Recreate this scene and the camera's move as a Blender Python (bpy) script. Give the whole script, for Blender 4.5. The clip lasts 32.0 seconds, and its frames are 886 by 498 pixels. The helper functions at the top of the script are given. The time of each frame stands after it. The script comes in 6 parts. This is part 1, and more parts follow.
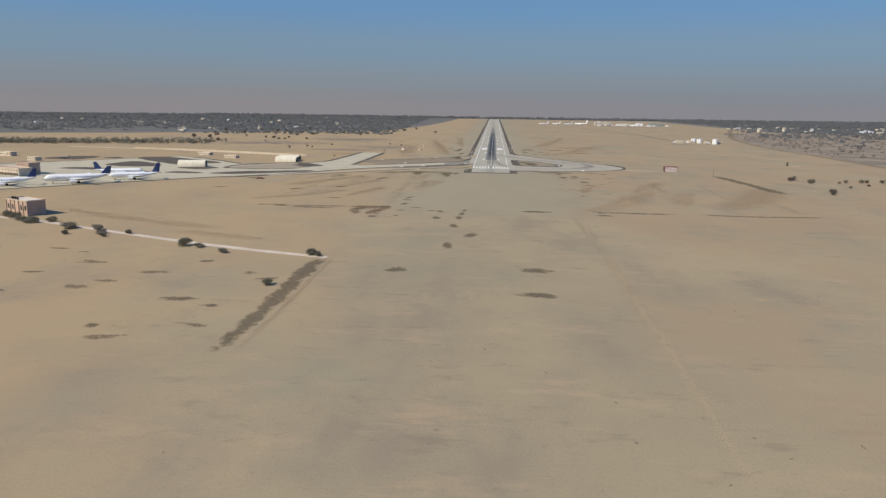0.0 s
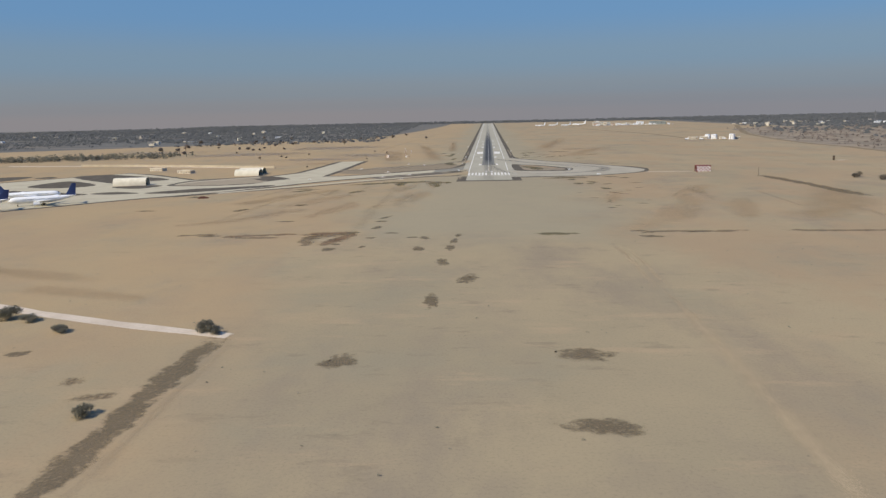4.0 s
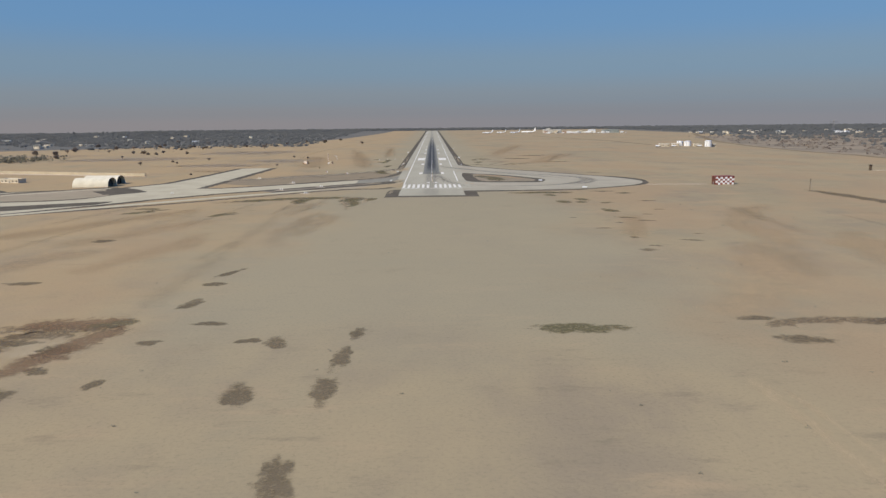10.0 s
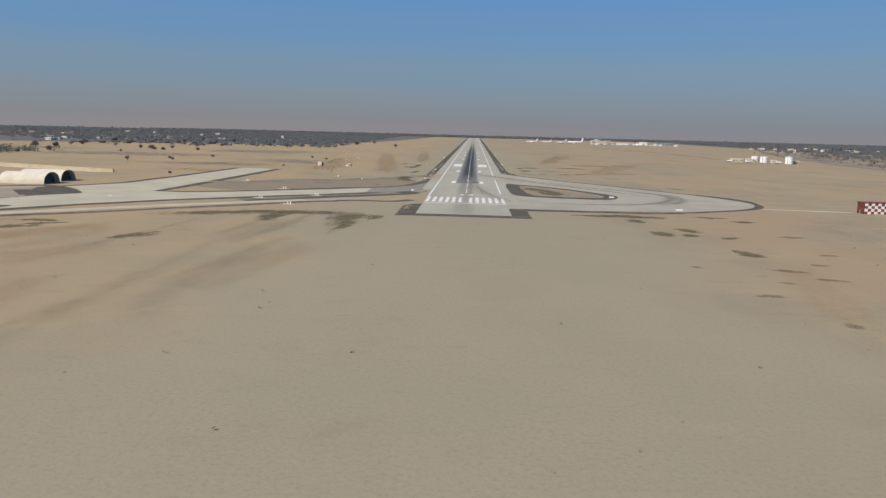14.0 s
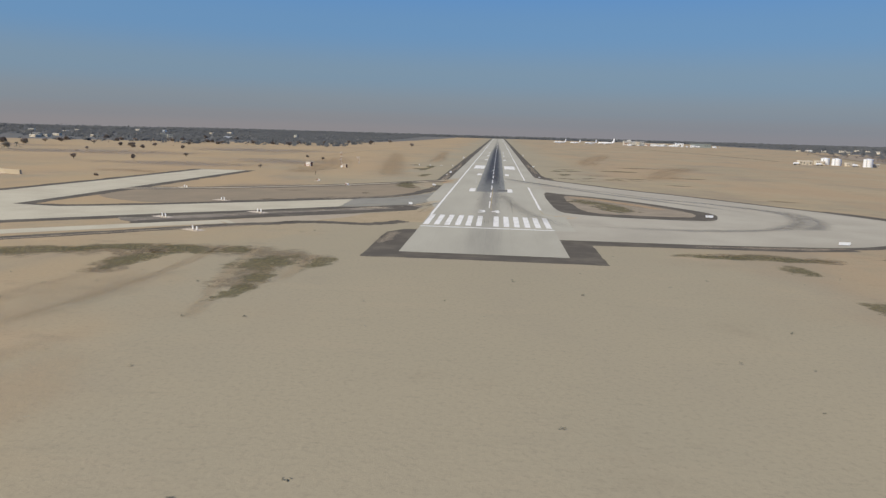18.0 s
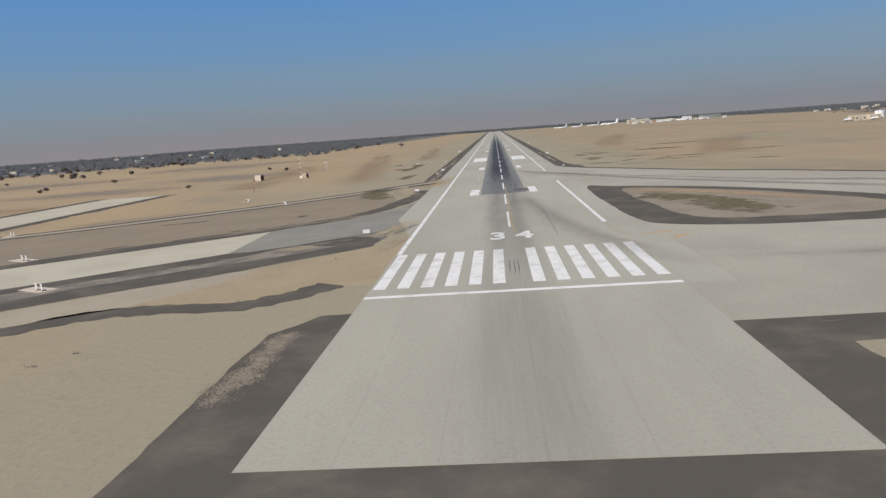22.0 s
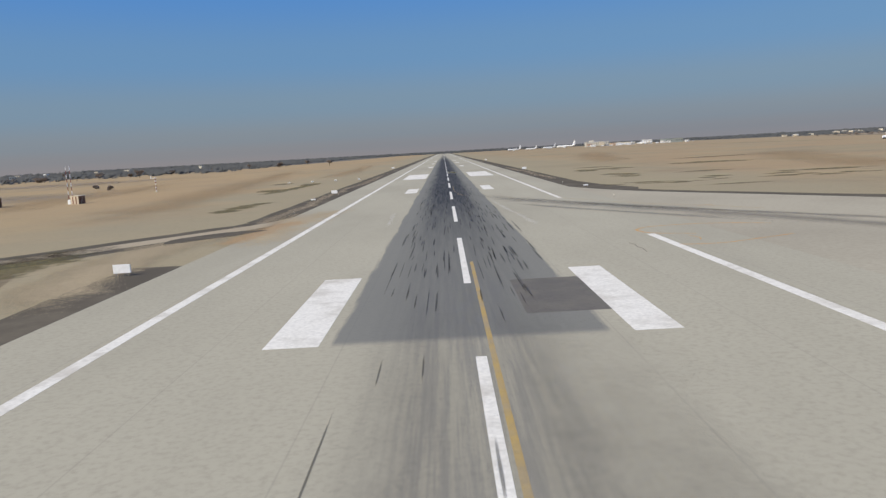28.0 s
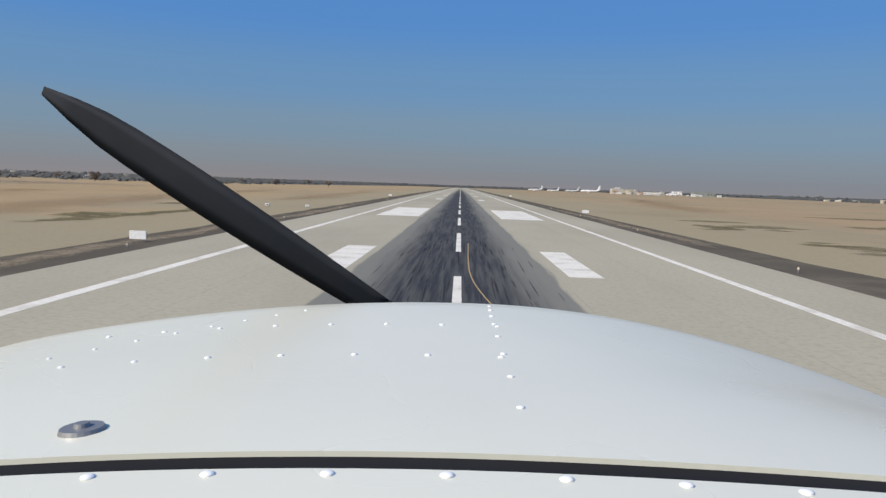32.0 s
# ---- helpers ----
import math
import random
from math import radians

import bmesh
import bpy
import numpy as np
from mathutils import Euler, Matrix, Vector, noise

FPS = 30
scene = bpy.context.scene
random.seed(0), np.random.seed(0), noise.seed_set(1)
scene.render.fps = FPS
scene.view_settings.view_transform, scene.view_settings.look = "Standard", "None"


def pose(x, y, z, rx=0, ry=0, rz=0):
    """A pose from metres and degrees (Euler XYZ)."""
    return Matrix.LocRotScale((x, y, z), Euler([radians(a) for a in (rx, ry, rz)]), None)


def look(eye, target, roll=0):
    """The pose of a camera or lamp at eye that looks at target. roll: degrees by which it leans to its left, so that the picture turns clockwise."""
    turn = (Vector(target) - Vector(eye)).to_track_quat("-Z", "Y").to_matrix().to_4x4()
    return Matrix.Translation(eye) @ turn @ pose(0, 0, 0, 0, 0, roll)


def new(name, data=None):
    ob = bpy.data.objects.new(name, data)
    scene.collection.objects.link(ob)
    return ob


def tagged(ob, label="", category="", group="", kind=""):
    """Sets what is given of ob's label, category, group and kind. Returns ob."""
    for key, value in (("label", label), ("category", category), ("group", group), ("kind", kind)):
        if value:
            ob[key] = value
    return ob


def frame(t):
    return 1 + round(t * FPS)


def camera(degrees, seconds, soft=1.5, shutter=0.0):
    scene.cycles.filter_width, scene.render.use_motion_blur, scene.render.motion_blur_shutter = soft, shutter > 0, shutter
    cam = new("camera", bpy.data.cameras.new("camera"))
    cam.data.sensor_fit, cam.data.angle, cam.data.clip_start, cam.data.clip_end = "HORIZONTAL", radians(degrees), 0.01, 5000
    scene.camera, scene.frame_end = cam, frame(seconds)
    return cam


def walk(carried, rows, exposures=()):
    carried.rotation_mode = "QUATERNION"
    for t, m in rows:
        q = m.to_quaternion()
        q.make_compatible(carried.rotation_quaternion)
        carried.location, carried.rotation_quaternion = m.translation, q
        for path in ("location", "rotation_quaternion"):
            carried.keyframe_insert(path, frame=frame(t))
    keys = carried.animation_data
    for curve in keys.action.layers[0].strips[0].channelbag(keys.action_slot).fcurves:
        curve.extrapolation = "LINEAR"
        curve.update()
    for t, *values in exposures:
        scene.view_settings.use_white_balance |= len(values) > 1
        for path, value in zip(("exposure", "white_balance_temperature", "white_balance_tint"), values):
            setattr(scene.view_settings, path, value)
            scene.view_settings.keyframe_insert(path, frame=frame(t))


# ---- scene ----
import functools
import itertools

cam = camera(62.43, 32.0, soft=1.4)


def flight_pose(x, y, z, yaw, pitch, roll):
    """A camera that heads yaw degrees left of the runway, tips by pitch and leans to its right by roll."""
    return pose(x, y, z, 90 + pitch, 0, yaw) @ pose(0, 0, 0, 0, 0, -roll)


# seconds, metres right of and along the centreline from the threshold, height, yaw, pitch, roll
PATH = [
    (0.0, 2.95, -889.02, 73.34, 3.83, -11.04, -0.81),
    (0.5, 2.36, -871.04, 72.02, 3.38, -10.44, 0.08),
    (1.0, 1.77, -853.07, 70.69, 3.72, -9.68, 3.16),
    (1.5, 1.19, -835.10, 69.34, 4.56, -9.79, 2.29),
    (2.0, 0.65, -817.10, 67.99, 5.26, -9.79, 2.30),
    (2.5, 0.19, -799.07, 66.66, 5.34, -9.67, 3.06),
    (3.0, -0.20, -781.04, 65.34, 4.93, -9.79, 4.79),
    (3.4, -0.46, -766.62, 64.30, 4.71, -10.19, 4.95),
    (4.0, -0.76, -744.99, 62.76, 3.66, -10.49, 1.23),
    (4.5, -0.94, -726.97, 61.48, 2.93, -10.40, -0.71),
    (6.7, -1.05, -647.64, 55.79, 3.44, -10.15, 4.19),
    (7.0, -0.98, -636.84, 55.00, 3.15, -10.44, 4.28),
    (7.5, -0.81, -618.84, 53.67, 2.58, -10.80, 3.57),
    (8.0, -0.60, -600.85, 52.34, 1.52, -10.79, 3.01),
    (8.4, -0.37, -586.46, 51.29, 0.72, -11.00, 2.45),
    (9.0, 0.04, -564.86, 49.72, -0.42, -10.47, 2.92),
    (9.5, 0.44, -546.81, 48.43, -0.65, -10.25, 1.65),
    (9.8, 0.70, -535.96, 47.66, -0.75, -9.93, 0.70),
    (10.0, 0.88, -528.72, 47.15, -0.73, -9.84, 0.57),
    (10.5, 1.38, -510.60, 45.88, -0.55, -9.93, 0.23),
    (11.0, 1.89, -492.45, 44.62, -0.06, -9.90, -0.28),
    (11.5, 2.41, -474.29, 43.36, 0.52, -9.77, -0.89),
    (12.0, 2.90, -456.13, 42.12, 0.93, -9.46, -1.79),
    (13.0, 3.60, -419.83, 39.82, 1.67, -9.09, -1.66),
    (13.5, 3.79, -401.69, 38.74, 2.06, -9.23, -1.34),
    (14.0, 3.91, -383.53, 37.73, 2.22, -9.22, -1.46),
    (14.4, 3.97, -368.96, 36.98, 2.59, -8.98, -1.25),
    (16.5, 3.87, -292.00, 33.77, 2.75, -9.12, -2.92),
    (17.0, 3.61, -273.78, 32.97, 3.02, -9.40, -3.39),
    (17.5, 3.20, -255.67, 32.09, 3.68, -9.49, -3.07),
    (18.0, 2.67, -237.72, 31.05, 4.06, -9.15, -1.65),
    (18.5, 2.02, -219.95, 29.87, 4.21, -8.59, 0.96),
    (19.0, 1.39, -202.42, 28.62, 4.45, -8.40, 1.50),
    (19.5, 0.82, -185.03, 27.41, 4.39, -8.57, 1.19),
    (20.0, 0.23, -167.78, 26.27, 4.07, -8.72, 0.08),
    (20.5, -0.49, -150.57, 25.25, 4.11, -8.42, 1.25),
    (21.0, -1.23, -133.34, 24.31, 4.63, -8.51, 3.95),
    (21.5, -1.87, -116.00, 23.41, 4.86, -8.78, 4.72),
    (22.0, -2.37, -98.59, 22.47, 4.60, -9.16, 4.16),
    (22.5, -2.74, -81.20, 21.47, 4.00, -9.07, 4.37),
    (23.0, -2.97, -63.77, 20.41, 3.46, -9.00, 3.92),
    (23.5, -2.99, -46.46, 19.28, 2.91, -8.94, 1.04),
    (24.0, -2.95, -29.10, 18.20, 2.68, -9.12, 1.30),
    (24.5, -2.88, -11.70, 17.13, 2.60, -9.06, 0.34),
    (26.5, -2.31, 58.99, 12.72, 3.10, -8.62, 1.30),
    (27.0, -2.07, 76.52, 11.84, 1.97, -8.59, 1.38),
    (27.5, -1.77, 93.84, 11.05, 0.90, -8.37, 2.80),
    (28.0, -1.47, 110.95, 10.30, 0.42, -7.58, 3.15),
    (28.5, -1.12, 127.94, 9.74, 0.14, -7.17, 0.70),
    (29.0, -0.79, 144.76, 9.19, -0.39, -7.13, -0.61),
    (29.5, -0.50, 161.46, 8.69, -0.28, -7.33, -0.10),
    (30.0, -0.26, 178.05, 8.25, 0.28, -6.96, -0.01),
    (30.5, -0.10, 194.57, 7.84, 0.67, -6.50, -0.94),
    (31.0, 0.00, 211.04, 7.46, 1.12, -5.63, 0.34),
    (31.5, -0.03, 227.47, 7.10, 1.46, -5.15, 0.02),
    (32.0, -0.14, 243.88, 6.75, 1.20, -4.95, -1.96),
]
walk(cam, [(t, flight_pose(*r)) for t, *r in PATH])

# ---- daylight: hazy winter sun from behind, to the left ----
SUN_AZ, SUN_EL = radians(232), radians(40)      # clockwise from the runway's heading
world = bpy.data.worlds.new("hazy_sky")
scene.world = world
world.use_nodes = True
wn, wl = world.node_tree.nodes, world.node_tree.links
wn.clear()
sky = wn.new("ShaderNodeTexSky")
sky.sky_type, sky.sun_disc = "NISHITA", False
sky.sun_elevation, sky.sun_rotation = SUN_EL, SUN_AZ
sky.air_density, sky.dust_density, sky.ozone_density = 1.0, 2.0, 2.0
coord = wn.new("ShaderNodeTexCoord")
split = wn.new("ShaderNodeSeparateXYZ")
wl.new(coord.outputs["Generated"], split.inputs[0])
ramp = wn.new("ShaderNodeValToRGB")
ramp.color_ramp.interpolation = "EASE"
stops = ramp.color_ramp.elements
stops[0].position, stops[0].color = 0.0, (0.298, 0.276, 0.286, 1)
stops[1].position, stops[1].color = 0.34, (0.055, 0.203, 0.615, 1)
for at, colour in ((0.014, (0.262, 0.266, 0.290, 1)), (0.03, (0.232, 0.270, 0.318, 1)), (0.07, (0.184, 0.280, 0.390, 1)), (0.13, (0.126, 0.275, 0.495, 1)), (0.22, (0.075, 0.247, 0.600, 1))):
    stops.new(at).color = colour
wl.new(split.outputs["Z"], ramp.inputs[0])
side_tint = wn.new("ShaderNodeMix")
side_tint.data_type, side_tint.blend_type = "RGBA", "MULTIPLY"
side_tint.inputs[7].default_value = (0.89, 0.955, 1.03, 1)
across, low_down, both_of = wn.new("ShaderNodeMapRange"), wn.new("ShaderNodeMapRange"), wn.new("ShaderNodeMath")
for node, socket, span in ((across, "X", (-0.25, 0.3, 0.25, 1.0)), (low_down, "Z", (0.0, 0.12, 1.0, 0.0))):
    wl.new(split.outputs[socket], node.inputs[0])
    for i, v in enumerate(span):
        node.inputs[i + 1].default_value = v
both_of.operation = "MULTIPLY"
wl.new(across.outputs[0], both_of.inputs[0])
wl.new(low_down.outputs[0], both_of.inputs[1])
wl.new(both_of.outputs[0], side_tint.inputs[0])
wl.new(ramp.outputs[0], side_tint.inputs[6])
sky_light, haze_light, both = wn.new("ShaderNodeBackground"), wn.new("ShaderNodeBackground"), wn.new("ShaderNodeMixShader")
sky_light.inputs["Strength"].default_value, haze_light.inputs["Strength"].default_value = 0.1, 1.0
both.inputs[0].default_value = 0.85
wl.new(sky.outputs[0], sky_light.inputs[0])
wl.new(side_tint.outputs[2], haze_light.inputs[0])
wl.new(sky_light.outputs[0], both.inputs[1])
wl.new(haze_light.outputs[0], both.inputs[2])
wl.new(both.outputs[0], wn.new("ShaderNodeOutputWorld").inputs[0])

sun = new("sun", bpy.data.lights.new("sun", "SUN"))
sun.data.energy, sun.data.angle, sun.data.color = 5.0, radians(1.2), (1.0, 0.92, 0.79)
sun_from = Vector((math.sin(SUN_AZ) * math.cos(SUN_EL), math.cos(SUN_AZ) * math.cos(SUN_EL), math.sin(SUN_EL)))
sun.matrix_world = look(sun_from * 500, (0, 0, 0))
scene.view_settings.exposure = 0.0


# ---- materials ----
def shade(name, rough=0.9, metal=0.0, spec=0.3):
    m = bpy.data.materials.new(name)
    m.use_nodes = True
    b = m.node_tree.nodes["Principled BSDF"]
    b.inputs["Roughness"].default_value, b.inputs["Metallic"].default_value = rough, metal
    b.inputs["Specular IOR Level"].default_value = spec
    return m, m.node_tree.nodes, m.node_tree.links, b


def noise_node(n, l, scale, detail=4, rough=0.55, vector=None, stretch=None):
    """A noise in metres of the object's own space."""
    if vector is None:
        vector = n.new("ShaderNodeTexCoord").outputs["Object"]
    if stretch:
        mp = n.new("ShaderNodeMapping")
        mp.inputs["Scale"].default_value = stretch
        l.new(vector, mp.inputs[0])
        vector = mp.outputs[0]
    t = n.new("ShaderNodeTexNoise")
    t.inputs["Scale"].default_value, t.inputs["Detail"].default_value, t.inputs["Roughness"].default_value = scale, detail, rough
    l.new(vector, t.inputs["Vector"])
    return t.outputs["Fac"]


def mapped(n, l, value, a, b, c=0.0, d=1.0, smooth=True):
    r = n.new("ShaderNodeMapRange")
    r.interpolation_type = "SMOOTHSTEP" if smooth else "LINEAR"
    for i, v in enumerate((a, b, c, d)):
        r.inputs[i + 1].default_value = v
    l.new(value, r.inputs[0])
    return r.outputs[0]


def mixed(n, l, fac, a, b):
    m = n.new("ShaderNodeMix")
    m.data_type = "RGBA"
    if isinstance(fac, float):
        m.inputs[0].default_value = fac
    else:
        l.new(fac, m.inputs[0])
    for i, v in ((6, a), (7, b)):
        if isinstance(v, tuple):
            m.inputs[i].default_value = (*v, 1)
        else:
            l.new(v, m.inputs[i])
    return m.outputs[2]


def math_node(n, l, op, a, b=0.0):
    m = n.new("ShaderNodeMath")
    m.operation = op
    for i, v in enumerate((a, b)):
        if isinstance(v, (int, float)):
            m.inputs[i].default_value = v
        else:
            l.new(v, m.inputs[i])
    return m.outputs[0]


def bumped(n, l, b, height, strength, distance):
    u = n.new("ShaderNodeBump")
    u.inputs["Strength"].default_value, u.inputs["Distance"].default_value = strength, distance
    l.new(height, u.inputs["Height"])
    l.new(u.outputs[0], b.inputs["Normal"])


def worn(name, light, dark, coarse=0.05, fine=2.0, rough=0.95, metal=0.0, spec=0.03, bump=0.02, contrast=(0.35, 0.68), stretch=None):
    """A surface of one colour that drifts to another in stains and in grain."""
    m, n, l, b = shade(name, rough, metal, spec)
    big = mapped(n, l, noise_node(n, l, coarse, 5, 0.6, stretch=stretch), *contrast)
    small = noise_node(n, l, fine, 3)
    c = mixed(n, l, big, light, dark)
    c = mixed(n, l, math_node(n, l, "MULTIPLY", mapped(n, l, small, 0.3, 0.75), 0.35), c, tuple(v * 0.72 for v in dark))
    l.new(c, b.inputs["Base Color"])
    if bump:
        bumped(n, l, b, small, 0.5, bump)
    return m


def ground_material():
    m, n, l, b = shade("dry_earth", 0.97, spec=0.02)
    where = n.new("ShaderNodeTexCoord").outputs["Object"]
    s = n.new("ShaderNodeSeparateXYZ")
    l.new(where, s.inputs[0])

    def cloud(scale, low, high, most, stretch=None, detail=8, rough=0.68):
        return mapped(n, l, noise_node(n, l, scale, detail, rough, where, stretch), low, high, 0, most)

    c = mixed(n, l, cloud(0.006, 0.38, 0.64, 1.0), (0.345, 0.272, 0.160), (0.30, 0.243, 0.148))
    c = mixed(n, l, cloud(0.018, 0.44, 0.68, 0.9, (1.0, 0.5, 1)), c, (0.258, 0.207, 0.138))
    c = mixed(n, l, cloud(0.04, 0.53, 0.68, 0.75, (0.5, 1.5, 1)), c, (0.385, 0.285, 0.168))
    c = mixed(n, l, cloud(0.013, 0.52, 0.66, 0.55, (0.8, 0.9, 1)), c, (0.27, 0.232, 0.150))
    c = mixed(n, l, cloud(0.09, 0.55, 0.70, 0.55, (0.6, 1.3, 1)), c, (0.205, 0.165, 0.108))
    drift = math_node(n, l, "MULTIPLY", math_node(n, l, "SUBTRACT", noise_node(n, l, 0.012, 4, 0.6, where), 0.5), 150.0)
    aside = math_node(n, l, "ABSOLUTE", math_node(n, l, "ADD", s.outputs["X"], drift))
    # greyer tone down the middle of the approach
    corridor = math_node(n, l, "MULTIPLY", mapped(n, l, aside, 45, 95, 1, 0), mapped(n, l, math_node(n, l, "ADD", s.outputs["Y"], drift), -430, -330, 0, 0.75))
    open_sand = math_node(n, l, "MULTIPLY", mapped(n, l, aside, 40, 110), cloud(0.011, 0.42, 0.6, 0.7, (1.0, 0.6, 1)))
    c = mixed(n, l, open_sand, c, (0.345, 0.245, 0.141))
    warm = math_node(n, l, "MULTIPLY", mapped(n, l, math_node(n, l, "ADD", s.outputs["X"], drift), -160, -30, 1, 0), cloud(0.016, 0.36, 0.58, 0.75, (0.9, 0.6, 1)))
    c = mixed(n, l, warm, c, (0.385, 0.276, 0.148))
    c = mixed(n, l, corridor, c, (0.306, 0.262, 0.170))
    c = mixed(n, l, cloud(0.028, 0.56, 0.72, 0.4, (0.9, 0.8, 1), 9, 0.75), c, (0.225, 0.182, 0.115))
    c = mixed(n, l, cloud(0.3, 0.58, 0.7, 0.45, (0.4, 1.4, 1), 8, 0.8), c, (0.18, 0.148, 0.096))
    c = mixed(n, l, cloud(1.3, 0.45, 0.8, 0.45, None, 5, 0.7), c, (0.17, 0.137, 0.092))
    l.new(c, b.inputs["Base Color"])
    bumped(n, l, b, noise_node(n, l, 0.7, 6, 0.7, where), 0.5, 0.12)
    return m


def runway_material():
    """Pale asphalt with the tyres' rubber laid down along the middle of the touchdown zone."""
    m, n, l, b = shade("runway_asphalt", 0.92, spec=0.06)
    where = n.new("ShaderNodeTexCoord").outputs["Object"]
    s = n.new("ShaderNodeSeparateXYZ")
    l.new(where, s.inputs[0])
    x, y = s.outputs["X"], s.outputs["Y"]
    c = mixed(n, l, mapped(n, l, noise_node(n, l, 0.04, 6, 0.6, where, (1, 0.3, 1)), 0.35, 0.7), (0.395, 0.360, 0.264), (0.338, 0.308, 0.226))
    c = mixed(n, l, mapped(n, l, noise_node(n, l, 3.0, 3, 0.6, where), 0.4, 0.8, 0, 0.5), c, (0.26, 0.236, 0.178))
    seam = mapped(n, l, math_node(n, l, "ABSOLUTE", math_node(n, l, "SUBTRACT", math_node(n, l, "PINGPONG", x, 3.75), 0.0)), 0.0, 0.07, 0.22, 0.0)
    c = mixed(n, l, seam, c, (0.16, 0.15, 0.13))
    wide = math_node(n, l, "ABSOLUTE", math_node(n, l, "ADD", math_node(n, l, "ADD", x, 0.6), math_node(n, l, "MULTIPLY", math_node(n, l, "SUBTRACT", noise_node(n, l, 0.5, 4, 0.7, where, (1, 0.04, 1)), 0.5), 5.0)))
    plain = math_node(n, l, "ABSOLUTE", math_node(n, l, "ADD", math_node(n, l, "ADD", x, 0.5), math_node(n, l, "MULTIPLY", math_node(n, l, "SUBTRACT", noise_node(n, l, 0.8, 4, 0.7, where, (1, 0.08, 1)), 0.5), 1.2)))
    grey = math_node(n, l, "MULTIPLY", mapped(n, l, plain, 7.5, 7.9, 1, 0), math_node(n, l, "MULTIPLY", mapped(n, l, y, 149.5, 151, 0, 1), mapped(n, l, y, 700, 1500, 1, 0)))
    core = math_node(n, l, "MULTIPLY", mapped(n, l, wide, 2.6, 7.0, 1, 0), math_node(n, l, "MULTIPLY", mapped(n, l, y, 155, 285, 0.2, 1), mapped(n, l, y, 900, 2200, 1, 0.25)))
    streak = mapped(n, l, noise_node(n, l, 2.2, 5, 0.7, where, (1, 0.03, 1)), 0.36, 0.62)
    c = mixed(n, l, math_node(n, l, "MULTIPLY", grey, 0.74), c, (0.133, 0.135, 0.125))
    c = mixed(n, l, math_node(n, l, "MULTIPLY", core, math_node(n, l, "ADD", math_node(n, l, "MULTIPLY", streak, 0.3), 0.68)), c, (0.035, 0.037, 0.042))
    lane = math_node(n, l, "MULTIPLY", mapped(n, l, wide, 1.0, 5.5, 1, 0), math_node(n, l, "MULTIPLY", mapped(n, l, y, 30, 150, 0, 0.4), mapped(n, l, y, 150, 200, 1, 0)))
    c = mixed(n, l, math_node(n, l, "MULTIPLY", lane, streak), c, (0.13, 0.125, 0.12))
    l.new(c, b.inputs["Base Color"])
    bumped(n, l, b, noise_node(n, l, 9.0, 3, 0.6, where), 0.25, 0.01)
    return m


EARTH = ground_material()
RUNWAY = runway_material()
CONCRETE = worn("taxiway_concrete", (0.485, 0.43, 0.30), (0.42, 0.368, 0.255), 0.05, 2.5)
TAN_ROAD = worn("tan_concrete_road", (0.39, 0.325, 0.222), (0.34, 0.28, 0.19), 0.06, 2.0)
TAXI = worn("taxiway_asphalt", (0.40, 0.357, 0.262), (0.34, 0.302, 0.222), 0.03, 2.0)
OLD_ASPHALT = worn("old_grey_asphalt", (0.27, 0.25, 0.192), (0.222, 0.205, 0.158), 0.06, 1.2)
DARK = worn("dark_shoulder_asphalt", (0.096, 0.083, 0.063), (0.145, 0.123, 0.089), 0.12, 1.6, contrast=(0.42, 0.7))
PAINT = worn("white_runway_paint", (0.74, 0.70, 0.60), (0.54, 0.495, 0.405), 0.3, 4.0, 0.7, bump=0, contrast=(0.46, 0.72))
YELLOW = worn("yellow_taxi_paint", (0.42, 0.29, 0.10), (0.34, 0.27, 0.16), 0.4, 4.0, 0.7, bump=0)
GRAVEL = worn("pale_dirt_road", (0.60, 0.50, 0.375), (0.50, 0.41, 0.30), 0.08, 1.0)
DIRT = worn("dark_bare_soil", (0.20, 0.155, 0.095), (0.24, 0.185, 0.11), 0.15, 2.0)
MID_LEAF = worn("dusty_brown_leaves", (0.27, 0.222, 0.178), (0.30, 0.245, 0.195), 0.02, 0.5, bump=0)
GROVE_LEAF = worn("dull_grove_leaves", (0.165, 0.158, 0.122), (0.20, 0.185, 0.14), 0.02, 0.5, bump=0)
DRY_LEAF = worn("dry_twigs_and_leaves", (0.20, 0.17, 0.122), (0.245, 0.205, 0.15), 0.3, 3.0, bump=0)
LEAF = worn("dusty_leaves", (0.21, 0.197, 0.142), (0.25, 0.23, 0.168), 0.3, 3.0, bump=0)
# grey-blue leaf tone stands in for the haze over distant trees
FAR_LEAF = worn("far_haze_tinted_woods", (0.152, 0.158, 0.158), (0.172, 0.174, 0.165), 0.004, 0.1, bump=0)
BARK = worn("bark", (0.13, 0.095, 0.065), (0.09, 0.07, 0.05), 1.0, 8.0)
WHITE = worn("white_painted_metal", (0.80, 0.80, 0.78), (0.68, 0.67, 0.63), 0.2, 3.0, 0.45, spec=0.4, bump=0, contrast=(0.5, 0.8))
PALE_STONE = worn("pale_grey_render", (0.56, 0.53, 0.45), (0.47, 0.44, 0.37), 0.15, 3.0)
WALL_SAND = worn("sandy_wall_plaster", (0.50, 0.42, 0.29), (0.43, 0.355, 0.245), 0.15, 3.0)
CREAM = worn("cream_plaster", (0.66, 0.58, 0.44), (0.54, 0.46, 0.34), 0.15, 3.0)
TAN = worn("sandy_brick_plaster", (0.50, 0.37, 0.275), (0.43, 0.31, 0.225), 0.15, 3.0)
MAROON = worn("dark_maroon_paint", (0.11, 0.045, 0.035), (0.15, 0.06, 0.045), 0.4, 4.0, 0.7, bump=0)
